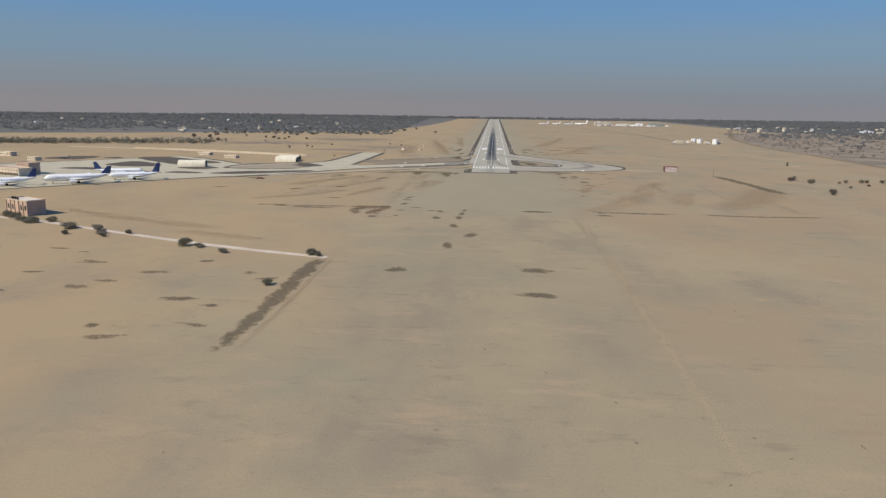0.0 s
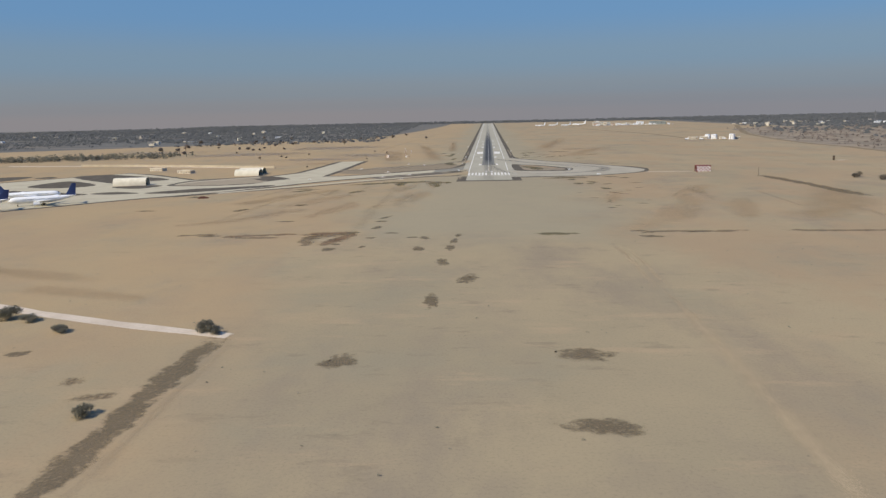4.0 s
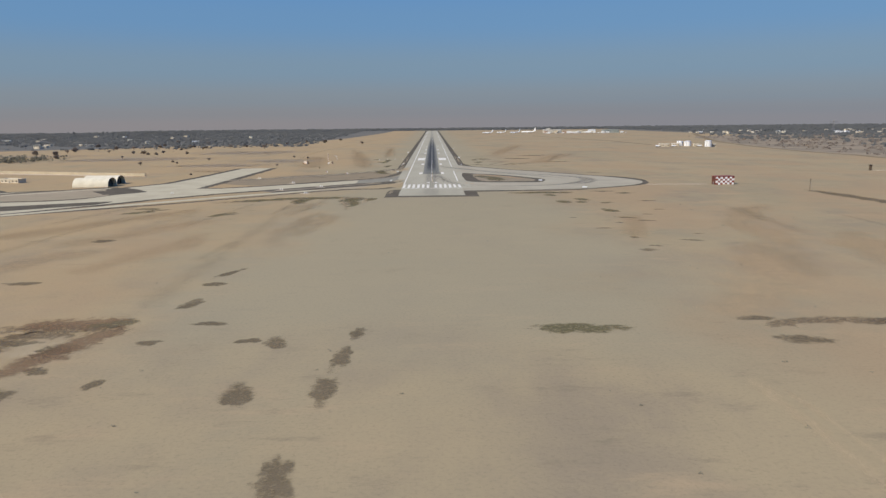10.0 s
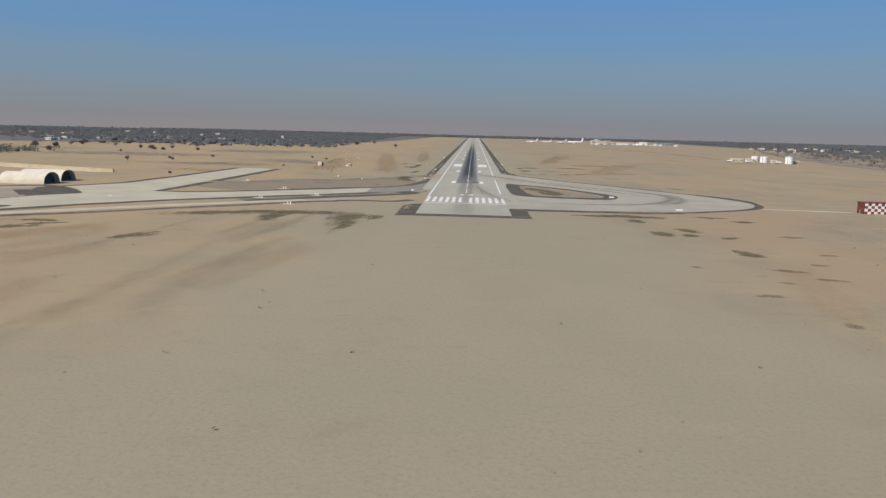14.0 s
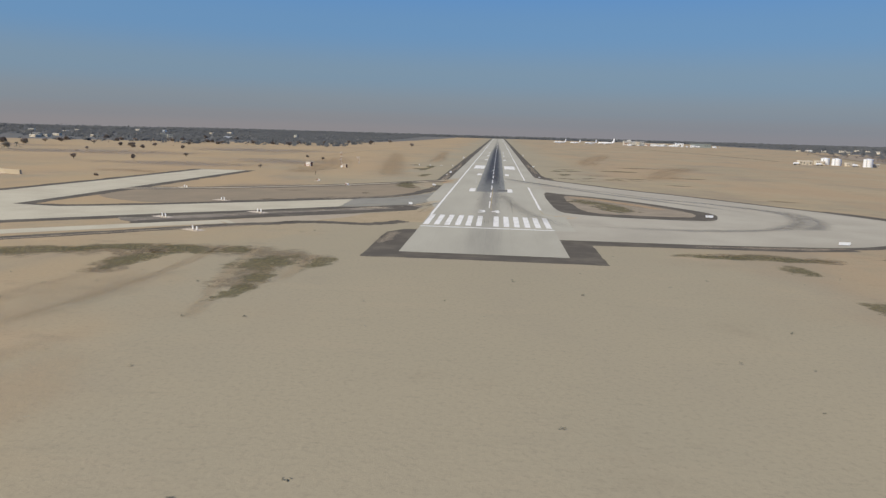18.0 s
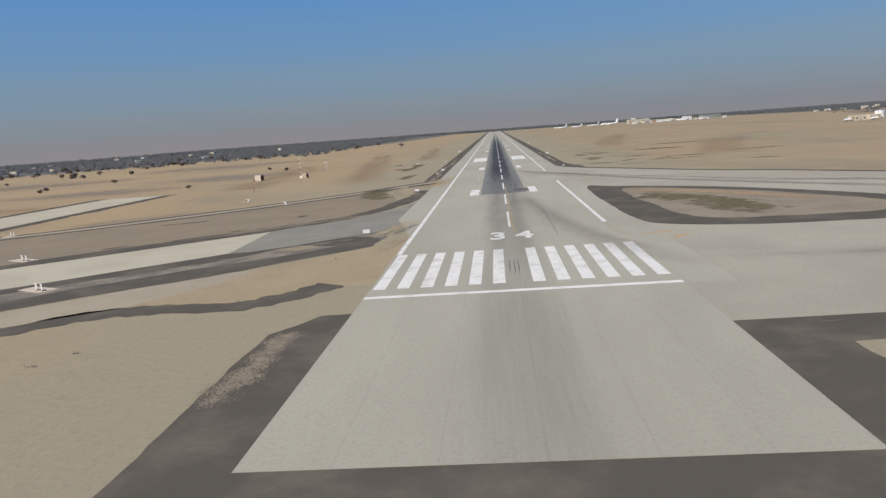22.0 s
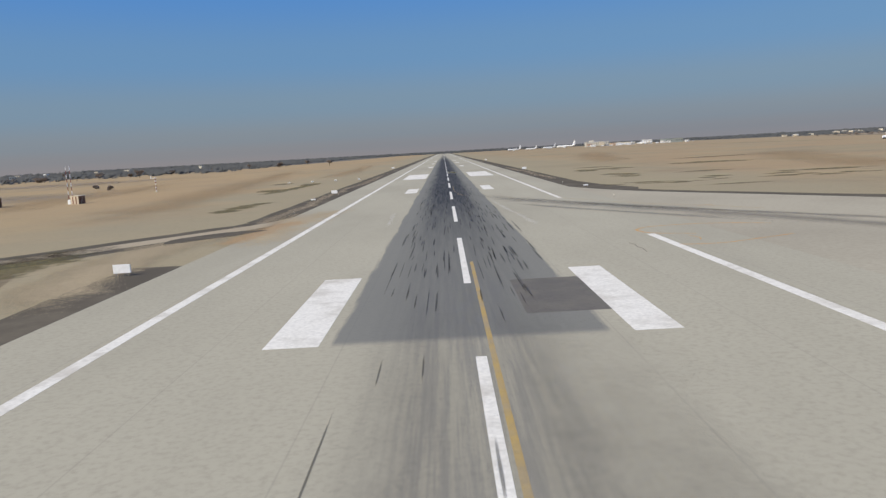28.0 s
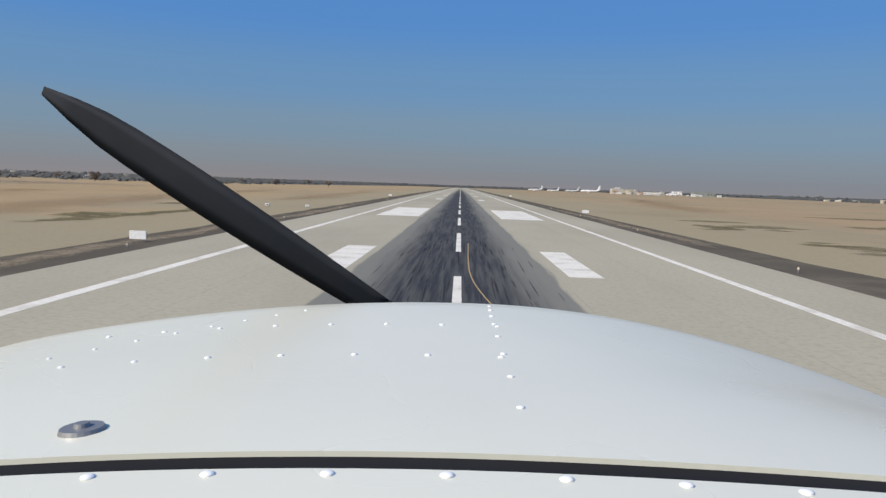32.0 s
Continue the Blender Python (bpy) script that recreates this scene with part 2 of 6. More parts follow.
RED = worn("faded_red_paint", (0.24, 0.052, 0.032), (0.2, 0.06, 0.04), 0.4, 4.0, 0.6, spec=0.4, bump=0)
BLUE = worn("blue_tail_paint", (0.022, 0.045, 0.13), (0.035, 0.055, 0.13), 0.2, 4.0, 0.35, spec=0.4, bump=0)
STEEL = worn("grey_steel", (0.30, 0.30, 0.29), (0.22, 0.21, 0.20), 0.5, 6.0, 0.5, 0.6, spec=0.4, bump=0)
BLACK = worn("black_rubber", (0.02, 0.02, 0.021), (0.03, 0.03, 0.03), 1.0, 9.0, 0.8, bump=0)
# darker grey puts the shade inside the hangars into the colour
SHADE_IN = worn("shaded_hangar_inside", (0.22, 0.20, 0.165), (0.17, 0.15, 0.125), 0.2, 2.0)
REPAIR = worn("dark_repair_asphalt", (0.13, 0.12, 0.105), (0.16, 0.145, 0.12), 0.3, 2.0)
BROWN_FIELD = worn("trodden_brown_earth", (0.235, 0.19, 0.125), (0.275, 0.215, 0.138), 0.05, 1.5)
# scrub tone greyed partly to imitate haze over far ground
FAR_LAND = worn("far_scrub_land", (0.135, 0.132, 0.115), (0.21, 0.18, 0.138), 0.012, 0.08, bump=0, contrast=(0.5, 0.66), stretch=(0.25, 1.0, 1.0))
ROUGH_LAND = worn("rough_grey_scrub_land", (0.305, 0.243, 0.167), (0.20, 0.168, 0.122), 0.015, 0.3, bump=0, contrast=(0.42, 0.6))
GREY_SHEET = worn("weathered_grey_sheet", (0.42, 0.42, 0.41), (0.36, 0.355, 0.345), 0.1, 2.0, 0.6, bump=0)
GREEN_SHEET = worn("grey_green_sheet", (0.30, 0.32, 0.29), (0.25, 0.27, 0.245), 0.1, 2.0, 0.6, bump=0)
DARK_RED = worn("dark_red_rubble", (0.075, 0.034, 0.025), (0.11, 0.055, 0.04), 0.6, 3.0, 0.9)
RUST = worn("rusty_red_paint", (0.21, 0.095, 0.06), (0.155, 0.08, 0.055), 0.6, 4.0, 0.75, bump=0)
MOTTLED = worn("broken_old_asphalt", (0.27, 0.228, 0.165), (0.17, 0.145, 0.11), 0.12, 1.2, contrast=(0.4, 0.58))
PALE_SAND = worn("pale_yellow_sand", (0.365, 0.283, 0.168), (0.33, 0.255, 0.15), 0.1, 1.0)
ISLAND_EARTH = worn("sandy_island_earth", (0.34, 0.28, 0.19), (0.30, 0.247, 0.168), 0.06, 1.0)
GREY_EARTH = worn("grey_trodden_earth", (0.295, 0.240, 0.162), (0.245, 0.2, 0.138), 0.1, 1.5)
WHITEWASH = worn("whitewashed_sheet", (0.72, 0.655, 0.50), (0.62, 0.555, 0.41), 0.2, 3.0)
ORANGE = worn("faded_orange_paint", (0.55, 0.29, 0.09), (0.42, 0.30, 0.16), 0.6, 4.0, 0.7, bump=0)
SKIN = worn("white_airliner_skin", (0.86, 0.845, 0.79), (0.78, 0.765, 0.71), 0.1, 2.0, 0.4, spec=0.35, bump=0, contrast=(0.5, 0.8))
GLASS = worn("dark_window_glass", (0.03, 0.035, 0.04), (0.04, 0.045, 0.05), 1.0, 4.0, 0.12, spec=0.6, bump=0)


def let_through(m, share):
    """Leaves pass part of the light on to their far side."""
    n, l = m.node_tree.nodes, m.node_tree.links
    b = n["Principled BSDF"]
    colour = b.inputs["Base Color"].links[0].from_socket
    t, mix = n.new("ShaderNodeBsdfTranslucent"), n.new("ShaderNodeMixShader")
    mix.inputs[0].default_value = share
    l.new(colour, t.inputs[0])
    l.new(b.outputs[0], mix.inputs[1])
    l.new(t.outputs[0], mix.inputs[2])
    l.new(mix.outputs[0], n["Material Output"].inputs[0])


let_through(LEAF, 0.5)
let_through(DRY_LEAF, 0.5)
let_through(MID_LEAF, 0.55)
let_through(GROVE_LEAF, 0.5)
let_through(FAR_LEAF, 0.55)


def stain(name, light, dark, most, ragged=0.9, grain=0.35, full=1.0, fine=0.45, grains=False):
    """A thin stain or drift, dense in its middle (u = 1) and broken up towards its rim (u = 0)."""
    m = worn(name, light, dark, 0.08, 1.5, 0.95, bump=0)
    n, l = m.node_tree.nodes, m.node_tree.links
    c = n.new("ShaderNodeTexCoord")
    s = n.new("ShaderNodeSeparateXYZ")
    l.new(c.outputs["UV"], s.inputs[0])
    rough_edge = math_node(n, l, "MULTIPLY", math_node(n, l, "SUBTRACT", noise_node(n, l, grain, 8, 0.7, c.outputs["Object"]), 0.5), ragged)
    cover = mapped(n, l, math_node(n, l, "ADD", s.outputs["X"], rough_edge), 0.05, full, 0, most)
    rim = mapped(n, l, s.outputs["X"], 0.0, 0.3)
    broken = mapped(n, l, noise_node(n, l, grain * 5, 6, 0.7, c.outputs["Object"]), 0.32, 0.62, 1.0 - fine, 1.0)
    clear, mix = n.new("ShaderNodeBsdfTransparent"), n.new("ShaderNodeMixShader")
    share = math_node(n, l, "MULTIPLY", math_node(n, l, "MULTIPLY", cover, rim), broken)
    if grains:                              # loose grains with bare ground between them
        cell, dot = n.new("ShaderNodeVectorMath"), n.new("ShaderNodeTexWhiteNoise")
        cell.operation = "SNAP"
        cell.inputs[1].default_value = (0.08, 0.08, 10.0)
        l.new(c.outputs["Object"], cell.inputs[0])
        l.new(cell.outputs[0], dot.inputs["Vector"])
        share = math_node(n, l, "LESS_THAN", dot.outputs["Value"], share)
    l.new(share, mix.inputs[0])
    l.new(clear.outputs[0], mix.inputs[1])
    l.new(n["Principled BSDF"].outputs[0], mix.inputs[2])
    l.new(mix.outputs[0], n["Material Output"].inputs[0])
    return m


SAND_DRIFT = stain("pale_sand_drift", (0.43, 0.343, 0.216), (0.385, 0.308, 0.194), 0.85, 1.4, 0.12, 0.9, 0.25, True)
SOIL_DRIFT = stain("brown_soil_stain", (0.155, 0.122, 0.076), (0.195, 0.152, 0.095), 0.82, 2.6, 0.2, 0.7, 0.55)
ORANGE_SAND = stain("orange_tinted_sand", (0.42, 0.29, 0.16), (0.38, 0.265, 0.148), 0.9, 1.2, 0.2, 0.7, 0.3, True)
FAINT_SOIL = stain("faint_soil_streak", (0.215, 0.175, 0.118), (0.24, 0.194, 0.13), 0.14, 1.6, 0.06, 1.1, 0.6)
FAINT_SAND = stain("faint_sand_streak", (0.405, 0.31, 0.186), (0.38, 0.29, 0.174), 0.5, 1.6, 0.06, 1.1, 0.6, True)
TRACK_SAND = stain("pale_track_sand", (0.45, 0.345, 0.208), (0.42, 0.32, 0.194), 0.6, 1.6, 0.06, 1.1, 0.6, True)
DULL_EARTH = stain("dull_grey_earth", (0.29, 0.243, 0.187), (0.31, 0.256, 0.194), 0.6, 1.4, 0.012, 1.0, 0.4, True)
WARM_SAND = stain("warm_drifted_sand", (0.40, 0.285, 0.16), (0.37, 0.267, 0.15), 0.65, 1.5, 0.03, 1.1, 0.5, True)
SCRUB_DRIFT = stain("thin_reddish_scrub", (0.185, 0.135, 0.083), (0.22, 0.163, 0.10), 0.75, 2.4, 0.16, 0.8, 0.8)
FAINT_SCRUB = stain("faint_broken_scrub", (0.20, 0.15, 0.092), (0.235, 0.178, 0.11), 0.65, 2.4, 0.3, 0.8, 0.8)
BRIGHT_SAND = stain("bright_warm_sand", (0.43, 0.308, 0.176), (0.40, 0.29, 0.166), 0.6, 2.6, 0.06, 0.9, 0.7, True)
RED_SCRUB = stain("reddish_brown_scrub", (0.20, 0.125, 0.072), (0.245, 0.16, 0.095), 0.8, 2.2, 0.2, 0.7, 0.7)
GREEN_DRIFT = stain("low_green_growth", (0.135, 0.12, 0.06), (0.185, 0.152, 0.08), 0.85, 3.2, 0.17, 0.7, 0.6)
STRAW_DRIFT = stain("faded_olive_growth", (0.185, 0.155, 0.088), (0.225, 0.184, 0.108), 0.75, 2.4, 0.22, 0.8, 0.6)
TYRE_DRIFT = stain("tyre_darkening", (0.165, 0.15, 0.127), (0.20, 0.18, 0.15), 0.42, 0.7, 0.1, 1.1, 0.3)
SMUDGE = stain("faint_tyre_smudge", (0.165, 0.15, 0.127), (0.20, 0.18, 0.15), 0.17, 0.9, 0.08, 1.2, 0.4)
SCUFF = stain("pale_scuff", (0.48, 0.438, 0.35), (0.45, 0.41, 0.33), 0.8, 1.6, 0.3, 0.8, 0.5, True)
STREAK = stain("rubber_streak", (0.045, 0.047, 0.05), (0.07, 0.07, 0.07), 0.52, 0.8, 0.2, 1.0, 0.15)
DUST = stain("sand_blown_over_asphalt", (0.33, 0.265, 0.18), (0.29, 0.236, 0.162), 0.85, 2.4, 0.15, 0.9, 0.6, True)


# ---- builders ----
def mesh_of(name, verts, faces, material, smooth=False):
    me = bpy.data.meshes.new(name)
    me.from_pydata([tuple(v) for v in verts], [], faces)
    me.materials.append(material)
    if smooth:
        me.polygons.foreach_set("use_smooth", [True] * len(me.polygons))
    me.update()
    return me


def link_mesh(name, me, parent=None, label=""):
    ob = new(name, me)
    if parent:
        ob.parent = parent
    return tagged(ob, label)


def part(name, bm, material, parent=None, label="", smooth=False):
    me = bpy.data.meshes.new(name)
    bm.normal_update()
    bm.to_mesh(me)
    bm.free()
    me.materials.append(material)
    if smooth:
        me.polygons.foreach_set("use_smooth", [True] * len(me.polygons))
    return link_mesh(name, me, parent, label)


def thing(name, at, label, category, group="", turn=0.0):
    ob = new(name)
    ob.matrix_world = pose(*at, 0, 0, turn)
    return tagged(ob, label, category, group)


def add_box(bm, centre, size, bevel=0.0, turn=0.0):
    got = bmesh.ops.create_cube(bm, size=1.0, matrix=pose(*centre, 0, 0, turn) @ Matrix.Diagonal((*size, 1)))
    if bevel:
        edges = {e for v in got["verts"] for e in v.link_edges}
        bmesh.ops.bevel(bm, geom=list(edges), offset=bevel, segments=2, affect="EDGES", profile=0.6)
    return bm


def box(centre, size, bevel=0.0, turn=0.0):
    return add_box(bmesh.new(), centre, size, bevel, turn)


def add_tube(bm, a, b, r0, r1=None, sides=10, caps=True):
    a, b = Vector(a), Vector(b)
    m = Matrix.Translation((a + b) / 2) @ (b - a).to_track_quat("Z", "Y").to_matrix().to_4x4()
    bmesh.ops.create_cone(bm, cap_ends=caps, segments=sides, radius1=r0, radius2=r0 if r1 is None else r1, depth=(b - a).length, matrix=m)
    return bm


def tube(a, b, r0, r1=None, sides=10):
    return add_tube(bmesh.new(), a, b, r0, r1, sides)


def smooth_loop(points, steps=5, closed=True):
    """A round line through a few corner points."""
    p = [Vector((*q, 0)) for q in points]
    k, out = len(p), []
    for i in range(k if closed else k - 1):
        a, b, c, d = (p[(i + j) % k] if closed else p[min(max(i + j, 0), k - 1)] for j in (-1, 0, 1, 2))
        for s in range(steps):
            u = s / steps
            q = 0.5 * (2 * b + (c - a) * u + (2 * a - 5 * b + 4 * c - d) * u * u + (3 * b - a - 3 * c + d) * u ** 3)
            out.append((q.x, q.y))
    if not closed:
        out.append(tuple(points[-1]))
    return out


def grown(points, by):
    """The outline moved outwards by some metres."""
    area = sum(a[0] * b[1] - b[0] * a[1] for a, b in zip(points, points[1:] + points[:1]))
    side, out = (1 if area > 0 else -1), []
    for i, q in enumerate(points):
        a, c = Vector(points[i - 1]), Vector(points[(i + 1) % len(points)])
        d = c - a
        d = Vector((d.y, -d.x)).normalized() * side if d.length else Vector((0, 0))
        out.append((q[0] + d.x * by, q[1] + d.y * by))
    return out


def frayed(points, amount, step=4.0, seed=1.0):
    """The outline with a worn, uneven edge."""
    out = []
    for p, q in zip(points, points[1:] + points[:1]):
        d = Vector((q[0] - p[0], q[1] - p[1]))
        k = max(1, round(d.length / step))
        side = Vector((d.y, -d.x)).normalized() if d.length else Vector((0, 0))
        for i in range(k):
            x, y = p[0] + d.x * i / k, p[1] + d.y * i / k
            w = amount * (1.3 * noise.noise(Vector((x * 0.06, y * 0.06, seed))) + 0.9 * noise.noise(Vector((x * 0.27, y * 0.27, seed + 7))))
            out.append((x + side.x * w, y + side.y * w))
    return out


def slab(name, outline, top, material, label="", parent=None, thick=0.25, kind="structure", category=""):
    bm = bmesh.new()
    face = bm.faces.new([bm.verts.new((x, y, top)) for x, y in outline])
    bm.normal_update()
    if face.normal.z < 0:
        face.normal_flip()
    down = bmesh.ops.extrude_face_region(bm, geom=[face])
    bmesh.ops.translate(bm, verts=[v for v in down["geom"] if isinstance(v, bmesh.types.BMVert)], vec=(0, 0, -thick))
    bmesh.ops.recalc_face_normals(bm, faces=bm.faces)
    bmesh.ops.triangulate(bm, faces=bm.faces[:])
    ob = part(name, bm, material, parent, label)
    if parent is None:
        tagged(ob, kind=kind, category=category)
    return ob


def ribbon(name, line, width, top, material, label="", parent=None, thick=0.25, kind="structure", category="", ragged=0.0, seed=1):
    """A strip of pavement or a track along a line."""
    rnd = random.Random(seed)
    vs, fs = [], []
    for i, q in enumerate(line):
        a, c = Vector(line[max(i - 1, 0)]), Vector(line[min(i + 1, len(line) - 1)])
        d = (c - a).normalized()
        s = Vector((d.y, -d.x))
        wl_, wr = (width / 2 * (1 + ragged * rnd.uniform(-1, 1)) for _ in range(2))
        for sign, h in ((-wl_, top), (wr, top), (wr, top - thick), (-wl_, top - thick)):
            vs.append((q[0] + s.x * sign, q[1] + s.y * sign, h))
        if i:
            j = 4 * i
            fs += [(j - 4 + k, j - 4 + (k + 1) % 4, j + (k + 1) % 4, j + k) for k in range(4)]
    fs += [(3, 2, 1, 0), tuple(len(vs) - 4 + k for k in range(4))]
    ob = link_mesh(name, mesh_of(name, vs, [tuple(reversed(f)) for f in fs], material), parent, label)
    if parent is None:
        tagged(ob, kind=kind, category=category)
    return ob


def with_rim(me, depths):
    """Stores how far each corner lies inside a stain, from 0 at the rim to 1."""
    uv = me.uv_layers.new(name="inside")
    for loop in me.loops:
        uv.data[loop.index].uv = (depths[loop.vertex_index], 0.5)
    return me


def soft_ribbon(name, points, width, top, material, label="", category="", parent=None, steps=6, seed=1, wander=0.0):
    """A stain along a line, fading to both sides and ends."""
    rnd, line = random.Random(seed), smooth_loop(points, steps, False)
    vs, fs, depth = [], [], []
    for i, q in enumerate(line):
        a, c = Vector(line[max(i - 1, 0)]), Vector(line[min(i + 1, len(line) - 1)])
        d = (c - a).normalized()
        s, w = Vector((d.y, -d.x)), width / 2 * (1 + rnd.uniform(-0.25, 0.25))
        shift = rnd.uniform(-wander, wander)
        for k, deep in ((-1.25, 0.0), (-0.6, 0.5), (0.0, 1.0), (0.6, 0.5), (1.25, 0.0)):
            vs.append((q[0] + s.x * (k * w + shift), q[1] + s.y * (k * w + shift), top))
            depth.append(deep * min(1.0, 5 * i / (len(line) - 1), 5 - 5 * i / (len(line) - 1)))
        if i:
            j = 5 * i
            fs += [(j - 5 + k, j - 4 + k, j + 1 + k, j + k) for k in range(4)]
    ob = link_mesh(name, with_rim(mesh_of(name, vs, fs, material), depth), parent, label)
    return ob if parent else tagged(ob, kind="structure", category=category)


def soft_blotch(name, cx, cy, rx, ry, turn, top, material, label="", category="", parent=None, seed=1):
    """A stain that fades towards its ragged rim."""
    rim = blotch(cx, cy, rx * 1.15, ry * 1.15, turn, seed, 0.17, 32)
    vs = [(cx, cy, top)] + [(cx + (x - cx) * 0.5, cy + (y - cy) * 0.5, top) for x, y in rim] + [(x, y, top) for x, y in rim]
    fs = [(0, 1 + i, 1 + (i + 1) % 32) for i in range(32)] + [(1 + i, 33 + i, 33 + (i + 1) % 32, 1 + (i + 1) % 32) for i in range(32)]
    ob = link_mesh(name, with_rim(mesh_of(name, vs, fs, material), [1.0] + [0.55] * 32 + [0.0] * 32), parent, label)
    return ob if parent else tagged(ob, kind="structure", category=category)


def rect(x0, x1, y0, y1):
    return [(x0, y0), (x1, y0), (x1, y1), (x0, y1)]


def lens(a, b, width, bulge=0.0, steps=14):
    """A pointed oval between two points."""
    a, b = Vector(a), Vector(b)
    d = b - a
    s = Vector((d.y, -d.x)).normalized()
    up = [a + d * (i / steps) + s * (width / 2 * math.sin(math.pi * i / steps) ** 0.6 + bulge * math.sin(math.pi * i / steps)) for i in range(steps + 1)]
    dn = [a + d * (i / steps) + s * (-width / 2 * math.sin(math.pi * i / steps) ** 0.6 + bulge * math.sin(math.pi * i / steps)) for i in range(steps - 1, 0, -1)]
    return [(v.x, v.y) for v in up + dn]


def blotch(cx, cy, rx, ry, turn, seed, rough=0.35, n=40):
    """A ragged patch on the ground."""
    rnd = random.Random(seed)
    ph = [rnd.uniform(0, 6.28) for _ in range(6)]
    c, s = math.cos(radians(turn)), math.sin(radians(turn))
    out = []
    for i in range(n):
        a = 2 * math.pi * i / n
        r = 1 + rough * (0.5 * math.sin(2 * a + ph[0]) + 0.4 * math.sin(3 * a + ph[1]) + 0.35 * math.sin(5 * a + ph[2]) + 0.25 * math.sin(9 * a + ph[3])) + rnd.uniform(-0.4, 0.4) * rough
        x, y = rx * r * math.cos(a), ry * r * math.sin(a)
        out.append((cx + c * x - s * y, cy + s * x + c * y))
    return out


def leaf_axes(rnd, loose=0.5):
    """Two axes of a leaf that turns its face loosely towards the light."""
    face = Vector((rnd.gauss(-0.4, loose), rnd.gauss(-0.45, loose), rnd.gauss(0.65, loose * 0.8))).normalized()
    u = Matrix.Rotation(rnd.uniform(0, 6.283), 3, face) @ face.orthogonal().normalized()
    return u, face.cross(u)


def leaf_cloud(rnd, centre, radius, count, size, vs, fs):
    """Many small leaves in an uneven clump."""
    for _ in range(count):
        d = Vector((rnd.gauss(0, 1), rnd.gauss(0, 1), rnd.gauss(0, 1))).normalized() * (rnd.random() ** 0.4)
        p = Vector(centre) + Vector((d.x * radius[0], d.y * radius[1], d.z * radius[2]))
        u, w = leaf_axes(rnd)
        s = size * rnd.uniform(0.6, 1.4)
        k = len(vs)
        vs += [p - u * s, p + w * s * 0.6, p + u * s, p - w * s * 0.6]
        fs.append((k, k + 1, k + 2, k + 3))


@functools.cache
def tree_meshes(seed, height, spread, leaves, bush, dry=False, far=False):
    rnd = random.Random(seed)
    bm = bmesh.new()
    vs, fs = [], []
    stem = height * (0.12 if bush else 0.38)
    add_tube(bm, (0, 0, -0.2), (rnd.uniform(-0.1, 0.1), 0, stem), height * 0.035, height * 0.022, 7)
    for i in range(9 if bush else 7):
        a = i * 2.4 + rnd.uniform(-0.4, 0.4)
        reach = spread * rnd.uniform(0.35, 0.75)
        tip = (math.cos(a) * reach, math.sin(a) * reach, height * (rnd.uniform(0.22, 0.68) if bush else rnd.uniform(0.5, 0.86)))
        add_tube(bm, (0, 0, stem * rnd.uniform(0.5, 0.95)), tip, height * 0.018, height * 0.006, 5)
        leaf_cloud(rnd, tip, (spread * rnd.uniform(0.32, 0.5), spread * rnd.uniform(0.32, 0.5), height * (rnd.uniform(0.2, 0.28) if bush else rnd.uniform(0.12, 0.2))), leaves // 8, height * 0.05, vs, fs)
    leaf_cloud(rnd, (0, 0, height * (0.46 if bush else 0.72)), (spread * 0.65, spread * 0.65, height * (0.44 if bush else 0.24)), leaves // 4, height * 0.05, vs, fs)
    trunk = bpy.data.meshes.new("trunk")
    bm.to_mesh(trunk)
    bm.free()
    trunk.materials.append(BARK)
    return trunk, mesh_of("crown", vs, fs, DRY_LEAF if dry else MID_LEAF if far else LEAF)


def tree(x, y, height, spread, seed, label, group="", bush=False, dry=False, far=False):
    ob = thing("bush" if bush else "tree", (x, y, 0), label, "bush" if bush else "tree", group, turn=(seed * 77) % 360)
    trunk, crown = tree_meshes(seed % 5, round(height), round(spread, 1), 620 if dry else 1500 if bush else 700, bush, dry, far)
    link_mesh("trunk", trunk, ob)
    link_mesh("crown", crown, ob)
    return ob


def far_woods(name, label, spots, material=None, seed=3, quads=11, loose=0.3, leaf=(0.2, 0.4)):
    """Distant trees and scrub as one mass; spots: x, y, height, radius."""
    rnd = random.Random(seed)
    vs, fs = [], []
    for x, y, h, r in spots:
        for _ in range(quads):
            a, q = rnd.uniform(0, 6.283), rnd.random() ** 0.5
            z = h * rnd.uniform(0.15, 1.0)
            w = r * q * (1.15 - 0.6 * z / h)
            p = Vector((x + math.cos(a) * w, y + math.sin(a) * w, z))
            u, v = leaf_axes(rnd, loose)
            s = max(r, h * 0.4) * rnd.uniform(*leaf)
            k = len(vs)
            vs += [p - u * s, p + v * s * 0.8, p + u * s, p - v * s * 0.8]
            fs.append((k, k + 1, k + 2, k + 3))
    return tagged(link_mesh(name, mesh_of(name, vs, fs, material or FAR_LEAF)), label, "trees", kind="stuff")


# ---- ground, runway, taxiways ----
tagged(link_mesh("ground", mesh_of("ground", [(x, y, 0) for y in range(-2400, 6001, 300) for x in range(-5100, 5101, 300)],
       [(j * 35 + i, j * 35 + i + 1, (j + 1) * 35 + i + 1, (j + 1) * 35 + i) for j in range(28) for i in range(34)], EARTH)),
       "flat dry sandy earth with faded scrub", "ground", kind="structure")

Z_DARK, Z_PAVE, Z_MARK = 0.03, 0.06, 0.064

